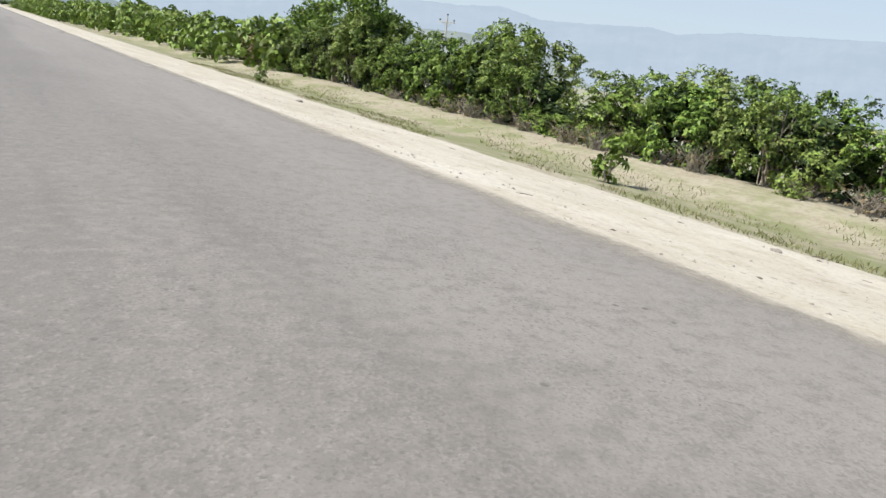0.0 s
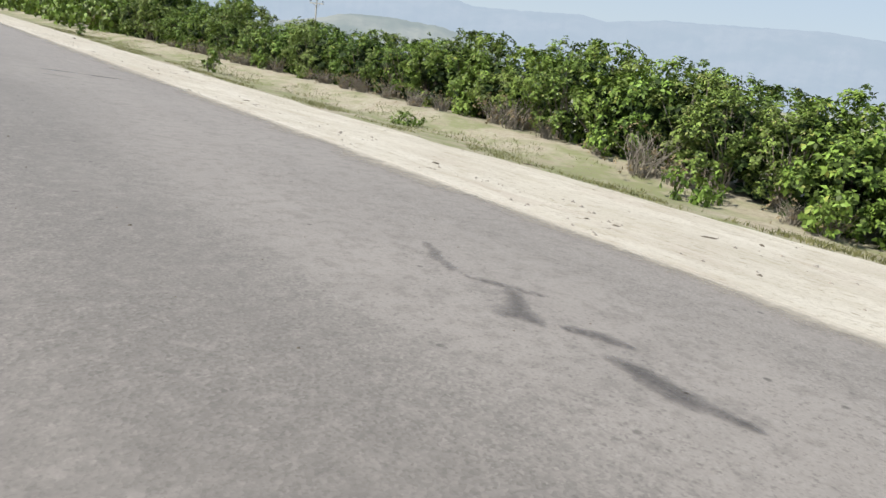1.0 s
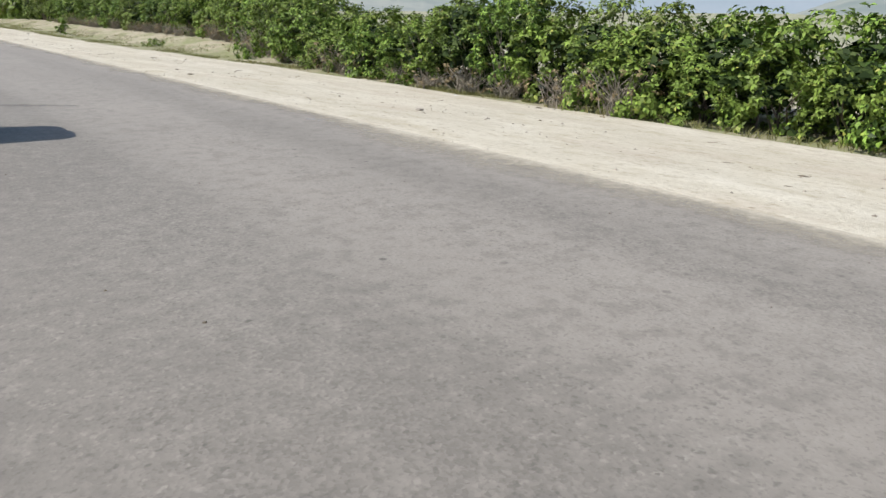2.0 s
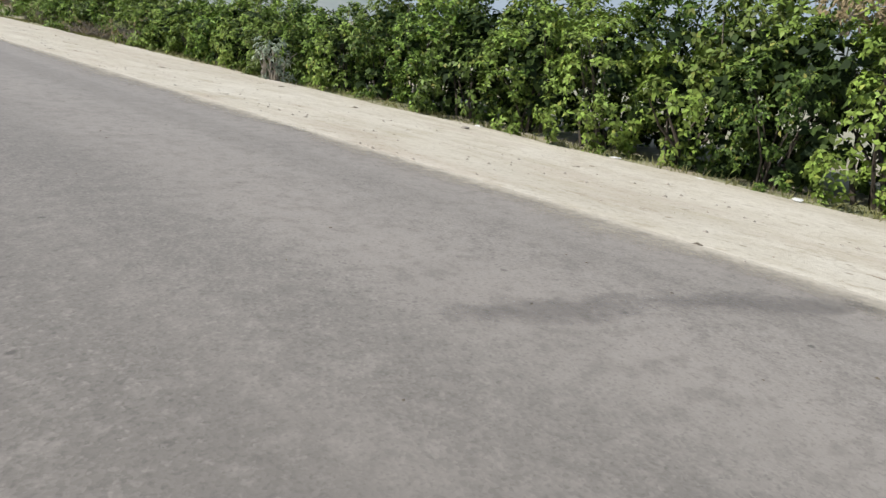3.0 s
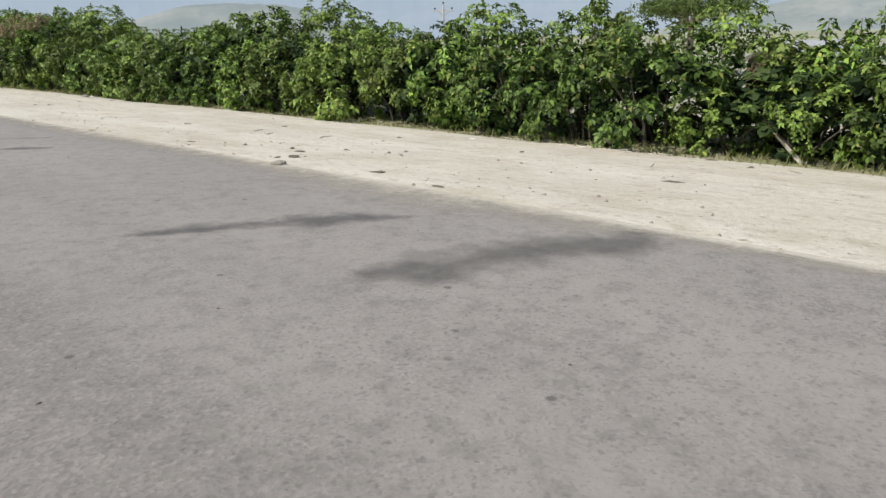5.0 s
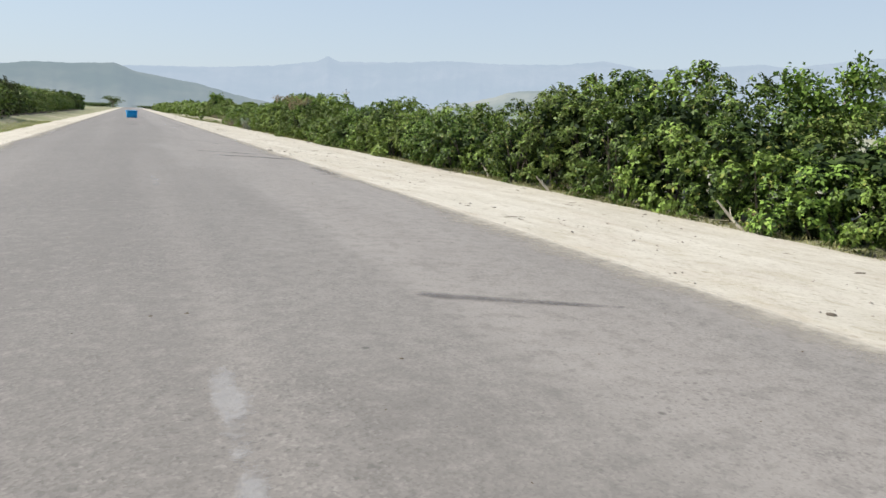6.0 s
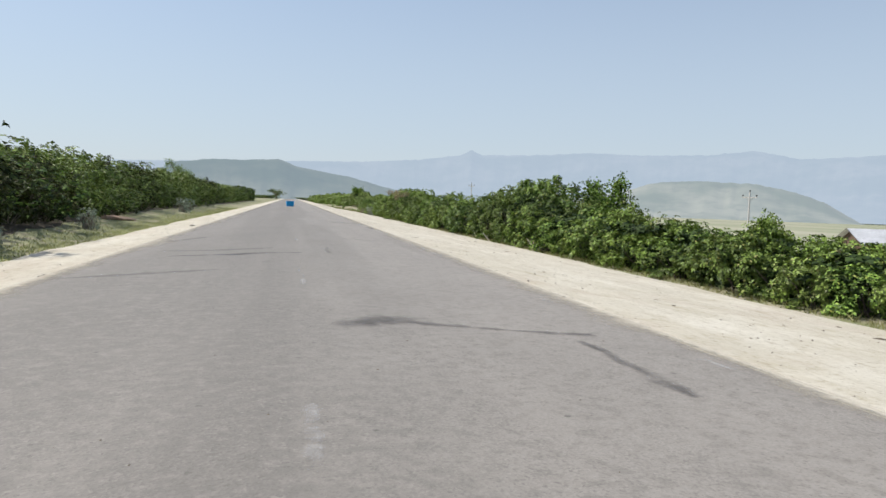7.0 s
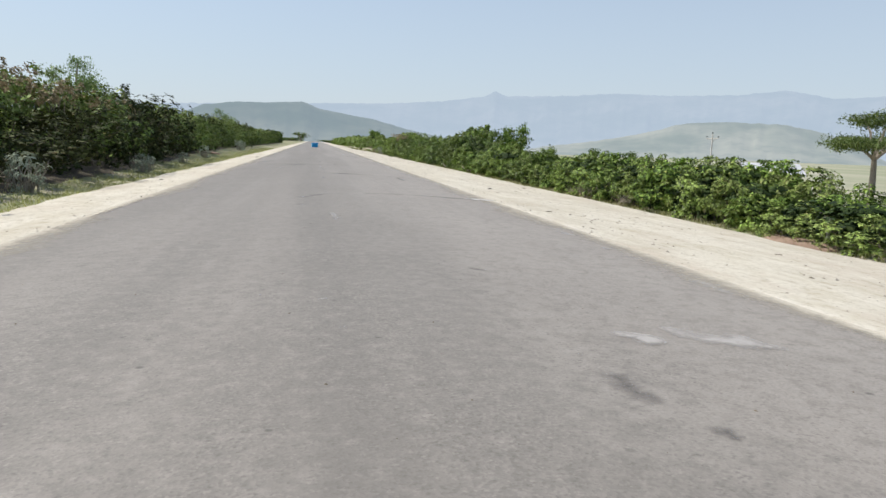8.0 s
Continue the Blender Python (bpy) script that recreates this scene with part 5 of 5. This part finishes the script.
def sticks(name, label, count, area, long, material):
    vs, fs = [], []
    for _ in range(count):
        x, y = area(grit)
        a, l, z = grit.uniform(0, 6.28), long * grit.uniform(0.4, 1.3), on_ground(x, y)
        bend = grit.uniform(-0.3, 0.3)
        v, f = tube([(x, y, z + 0.004), (x + math.cos(a) * l * 0.5, y + math.sin(a) * l * 0.5, z + 0.008), (x + math.cos(a + bend) * l, y + math.sin(a + bend) * l, z + 0.005)], [0.006, 0.005, 0.003], 4)
        o = len(vs)
        vs += v
        fs += [tuple(i + o for i in q) for q in f]
    return tagged(new(name, mesh_of(name, vs, fs, material)), label, "twigs", kind="stuff")


sticks("twigs", "dry twigs scattered on the verge", 70, lambda g: (g.uniform(3.6, 8.6), g.uniform(8, 140)), 0.22, BARK)
sticks("leaf_litter", "heap of dry brown leaves and twigs under the hedge", 130, lambda g: (8.35 + g.normal() * 0.25, 57.9 + g.normal() * 0.7), 0.25, PALE_WOOD)


# ---- grass ----
def blades(name, label, count, area, long, material):
    g = np.random.default_rng(len(name) + count)
    xy = np.array([area(g) for _ in range(count)])
    z = np.array([land_z(a, b) for a, b in xy])
    ang = g.uniform(0, 6.28, count)
    ln = long * g.uniform(0.4, 1.3, count)
    lean = g.normal(size=(count, 2)) * ln[:, None] * 0.45
    wx, wy = np.cos(ang) * 0.008, np.sin(ang) * 0.008
    p = np.column_stack([xy, z - 0.01])
    v = np.stack([p - np.column_stack([wx, wy, 0 * wx]), p + np.column_stack([wx, wy, 0 * wx]),
                  p + np.column_stack([lean * 0.6 + np.column_stack([wx, wy]) * 0.6, ln * 0.65]), p + np.column_stack([lean * 1.1, ln])], 1).reshape(-1, 3)
    q = np.arange(count * 4).reshape(-1, 4)
    return tagged(new(name, fast_mesh(name, v, q, material)), label, "grass", kind="stuff")


def strip(g):
    for _ in range(8):
        yy = g.uniform(104, 165)
        xx = verge_edge(yy) + g.uniform(0, 1) ** 1.4 * 3.2 * bank(yy) + 0.05 + g.normal() * 0.12
        if noise.noise(Vector((xx * 0.8, yy * 0.4, 3.0))) + 0.4 * noise.noise(Vector((xx * 2.5, yy * 2.5, 8.0))) > 0.0:
            break
    return xx, yy


blades("grass", "short dry green grass on the strip before the hedge", 15000, strip, 0.07, GRASS)
blades("grass", "thin grass fringe at the foot of the hedge", 9000, lambda g: (8.75 + g.normal() * 0.22, g.uniform(10, 106)), 0.12, GRASS)
blades("grass", "green grass on the bank beside the narrow verge", 20000, lambda g: (-4.85 - abs(g.normal()) * 0.8, 10 + 80 * g.uniform(0, 1) ** 1.3), 0.07, GRASS_BANK)

# ---- dead wood ----
for x, y, turn, ln in ((8.75, 45.6, 35, 0.6), (8.6, 51.2, 60, 0.45), (8.9, 72.9, -30, 0.7), (8.9, 54.9, 10, 0.55)):
    ob = thing("dead_branch", "bleached broken branch leaning out of the hedge", "branch", "dead branches")
    part("limb", tube([(0, 0, -0.05), (0.05, ln * 0.4, ln * 0.3), (0.0, ln * 0.8, ln * 0.75)], [0.032, 0.026, 0.014], 7), PALE_WOOD, ob)
    part("twig", tube([(0.04, ln * 0.4, ln * 0.28), (0.2, ln * 0.5, ln * 0.55)], [0.013, 0.006], 5), PALE_WOOD, ob)
    ob.matrix_basis = pose(x, y, land_z(x, y), 0, 0, turn)
stick = thing("stake", "pale bare stake standing up out of the hedge", "stake")
part("pole", tube([(0, 0, -0.1), (0.02, 0, 0.9), (0.03, 0.02, 1.9)], [0.03, 0.028, 0.02], 7), PALE_WOOD, stick)
stick.matrix_basis = pose(9.6, 71.9, land_z(9.6, 71.9), 0, 0, 0)


post = thing("post", "short weathered post at the end of the hedge", "post")
part("pole", tube([(0, 0, -0.1), (0.01, 0, 0.3), (0.02, 0.01, 0.55)], [0.035, 0.033, 0.028], 8), PALE_WOOD, post)
post.matrix_basis = pose(9.0, 15.3, land_z(9.0, 15.3))
heap = thing("earth_heap", "low heap of bare reddish earth at the verge", "earth heap")
mound = part("mound", rock_mesh("mound", 21, REDDISH, 0.5), REDDISH, heap)
mound.matrix_basis = Matrix.Diagonal((2.7, 1.0, 0.36, 1))
heap.matrix_basis = pose(8.75, 15.7, land_z(8.75, 15.7), 0, 0, 78)
put(heap, -6.9, 50.5, land_z(-6.9, 50.5), 60, 0.8, 1.3, 1.6)


# ---- tub-shaped stand-in for the blue thing riding with the camera, set on the asphalt ----
TUB_X, TUB_Y, TUB_R, TUB_H = 0.49, 0.42, 0.20, 0.62
GRIPS = ((0.16, 1, 0.090), (-0.06, 0, 0.090))  # place along the side, side (0: right, 1: far), half length


def tub_outline(d, notch, step=0.03):
    """The tub's rounded outline, drawn in by d, with hollows where the grips sit."""
    hx, hy, r = TUB_X - d, TUB_Y - d, max(TUB_R - d, 0.03)
    out = []
    for cx, cy, a in ((hx - r, hy - r, 0), (r - hx, hy - r, 90), (r - hx, r - hy, 180), (hx - r, r - hy, 270)):
        out += [(cx + r * math.cos(radians(a + 90 * k / 12)), cy + r * math.sin(radians(a + 90 * k / 12))) for k in range(13)]
        ex, ey = out[-1]
        nx, ny = {0: (r - hx, hy), 90: (-hx, r - hy), 180: (hx - r, -hy), 270: (hx, hy - r)}[a]
        n = max(2, round(math.hypot(nx - ex, ny - ey) / step))
        out += [(ex + (nx - ex) * k / n, ey + (ny - ey) * k / n) for k in range(1, n)]
    cut = []
    for x, y in out:
        for at, side, half in GRIPS:
            if side == 1 and y > 0.2:
                y -= notch * (1 - smooth(half * 0.85, half * 1.35, abs(x - at)))
            if side == 0 and x > 0.25:
                x -= notch * (1 - smooth(half * 0.85, half * 1.35, abs(y - at)))
        cut.append((x, y))
    return cut


def tub_skin(rings):
    """A closed skin through rings of (drawn in, height, hollow)."""
    vs, fs, n = [], [], 0
    for d, z, notch in rings:
        o = tub_outline(d, notch, 0.03)
        n = n or len(o)
        q = [o[min(int(i * len(o) / n), len(o) - 1)] for i in range(n)]
        vs += [(x, y, z) for x, y in q]
    for j in range(len(rings) - 1):
        for i in range(n):
            k = (i + 1) % n
            fs.append((j * n + i, j * n + k, (j + 1) * n + k, (j + 1) * n + i))
    fs.append(tuple(range(n))[::-1])
    fs.append(tuple((len(rings) - 1) * n + i for i in range(n)))
    me = mesh_of("skin", vs, fs, BLUE, True)
    me.polygons[-1].use_smooth = me.polygons[-2].use_smooth = False
    return me


# lid and grips follow the carried blue thing; body and standing place are invented
def blue_stand_in(x, y):
    ob = thing("plastic_tub", "tub-shaped stand-in for the scuffed bright blue thing with loop handles riding by the camera", "tub")
    part("body", tub_skin([(0.09, 0.0, 0.0), (0.08, 0.02, 0.0), (0.03, TUB_H - 0.07, 0.0)]), BLUE, ob)
    lid = part("lid", tub_skin([(0.020, TUB_H - 0.070, 0.0), (0.004, TUB_H - 0.062, 0.0), (0.0, TUB_H - 0.036, 0.0), (0.004, TUB_H - 0.034, 0.030), (0.004, TUB_H - 0.016, 0.030), (0.014, TUB_H - 0.008, 0.028),
                                (0.030, TUB_H - 0.005, 0.024), (0.060, TUB_H - 0.004, 0.014), (0.075, TUB_H, 0.008), (0.10, TUB_H + 0.002, 0.0), (0.18, TUB_H + 0.004, 0.0)]), BLUE, ob)
    skin = curve_of([(0.004, -0.016), (0.014, -0.008), (0.03, -0.005), (0.06, -0.004), (0.075, 0.0), (0.10, 0.002), (0.18, 0.004)])

    def top_z(u, w):
        """Height of the lid's surface."""
        return TUB_H + skin(min(TUB_X - abs(u), TUB_Y - abs(w)))

    for at, side, half in GRIPS:
        pts = [(-half * 1.25, -0.012, TUB_H - 0.016), (-half * 0.95, -0.004, TUB_H - 0.009), (-half * 0.5, -0.001, TUB_H - 0.005), (half * 0.5, -0.001, TUB_H - 0.005), (half * 0.95, -0.004, TUB_H - 0.009), (half * 1.25, -0.012, TUB_H - 0.016)]
        pts = [(at + u, TUB_Y - 0.006 + w, z) if side == 1 else (TUB_X - 0.006 + w, at - u, z) for u, w, z in pts]
        vs, fs = tube(pts, [0.009, 0.011, 0.011, 0.011, 0.011, 0.009], 10)
        part("handle", mesh_of("handle", vs, fs, BLUE, True), BLUE, ob, "blue loop handle")
    p = part("putty", rock_mesh("putty", 7, CRUST, 0.5), CRUST, lid, "crusted white lump of dried putty")
    p.matrix_basis = pose(0.334, 0.222, TUB_H + 0.008, 0, 0, -25) @ Matrix.Diagonal((0.050, 0.034, 0.034, 1))
    wear = random.Random(17)
    for line, wide in (([(-0.27, 0.31), (-0.21, 0.318), (-0.175, 0.332), (-0.12, 0.337), (-0.05, 0.350), (0.05, 0.358), (0.13, 0.362), (0.20, 0.352)], 0.0013), ([(0.20, 0.30), (0.23, 0.306), (0.265, 0.312)], 0.0011),
                       ([(0.31, 0.372), (0.335, 0.366), (0.36, 0.352)], 0.0009), ([(0.395, 0.345), (0.42, 0.325), (0.44, 0.300)], 0.0007)):
        vs = []
        for u, w in line:
            h = wide * wear.uniform(0.4, 1.1)
            z = top_z(u, w) + 0.0009
            vs += [(u, w - h, z), (u, w + h, z), (u, w - h, z - 0.004), (u, w + h, z - 0.004)]
        fs = []
        for k in range(len(line) - 1):
            o = 4 * k
            fs += [(o, o + 4, o + 5, o + 1), (o, o + 2, o + 6, o + 4), (o + 1, o + 5, o + 7, o + 3)]
        part("scuff", (vs, fs), SCUFF, lid, "whitened scratch")
    for u, w, r in ((-0.173, 0.377, 0.008), (0.385, 0.345, 0.007), (0.36, 0.325, 0.006), (0.27, 0.380, 0.006)):
        top = [(u + 1.5 * r * wear.uniform(0.7, 1.2) * math.cos(t * 0.7), w + 0.8 * r * wear.uniform(0.7, 1.2) * math.sin(t * 0.7)) for t in range(9)]
        vs = [(a, b, top_z(a, b) + 0.0003) for a, b in top] + [(a, b, top_z(a, b) - 0.004) for a, b in top]
        part("scuff", (vs, [tuple(range(9))] + [(k, k + 9, (k + 1) % 9 + 9, (k + 1) % 9) for k in range(9)]), SCUFF, lid, "worn pale spot")
    ob.matrix_basis = pose(x, y, road_z(x, y) - 0.002)
    return ob


blue_stand_in(-0.125, 105.29)
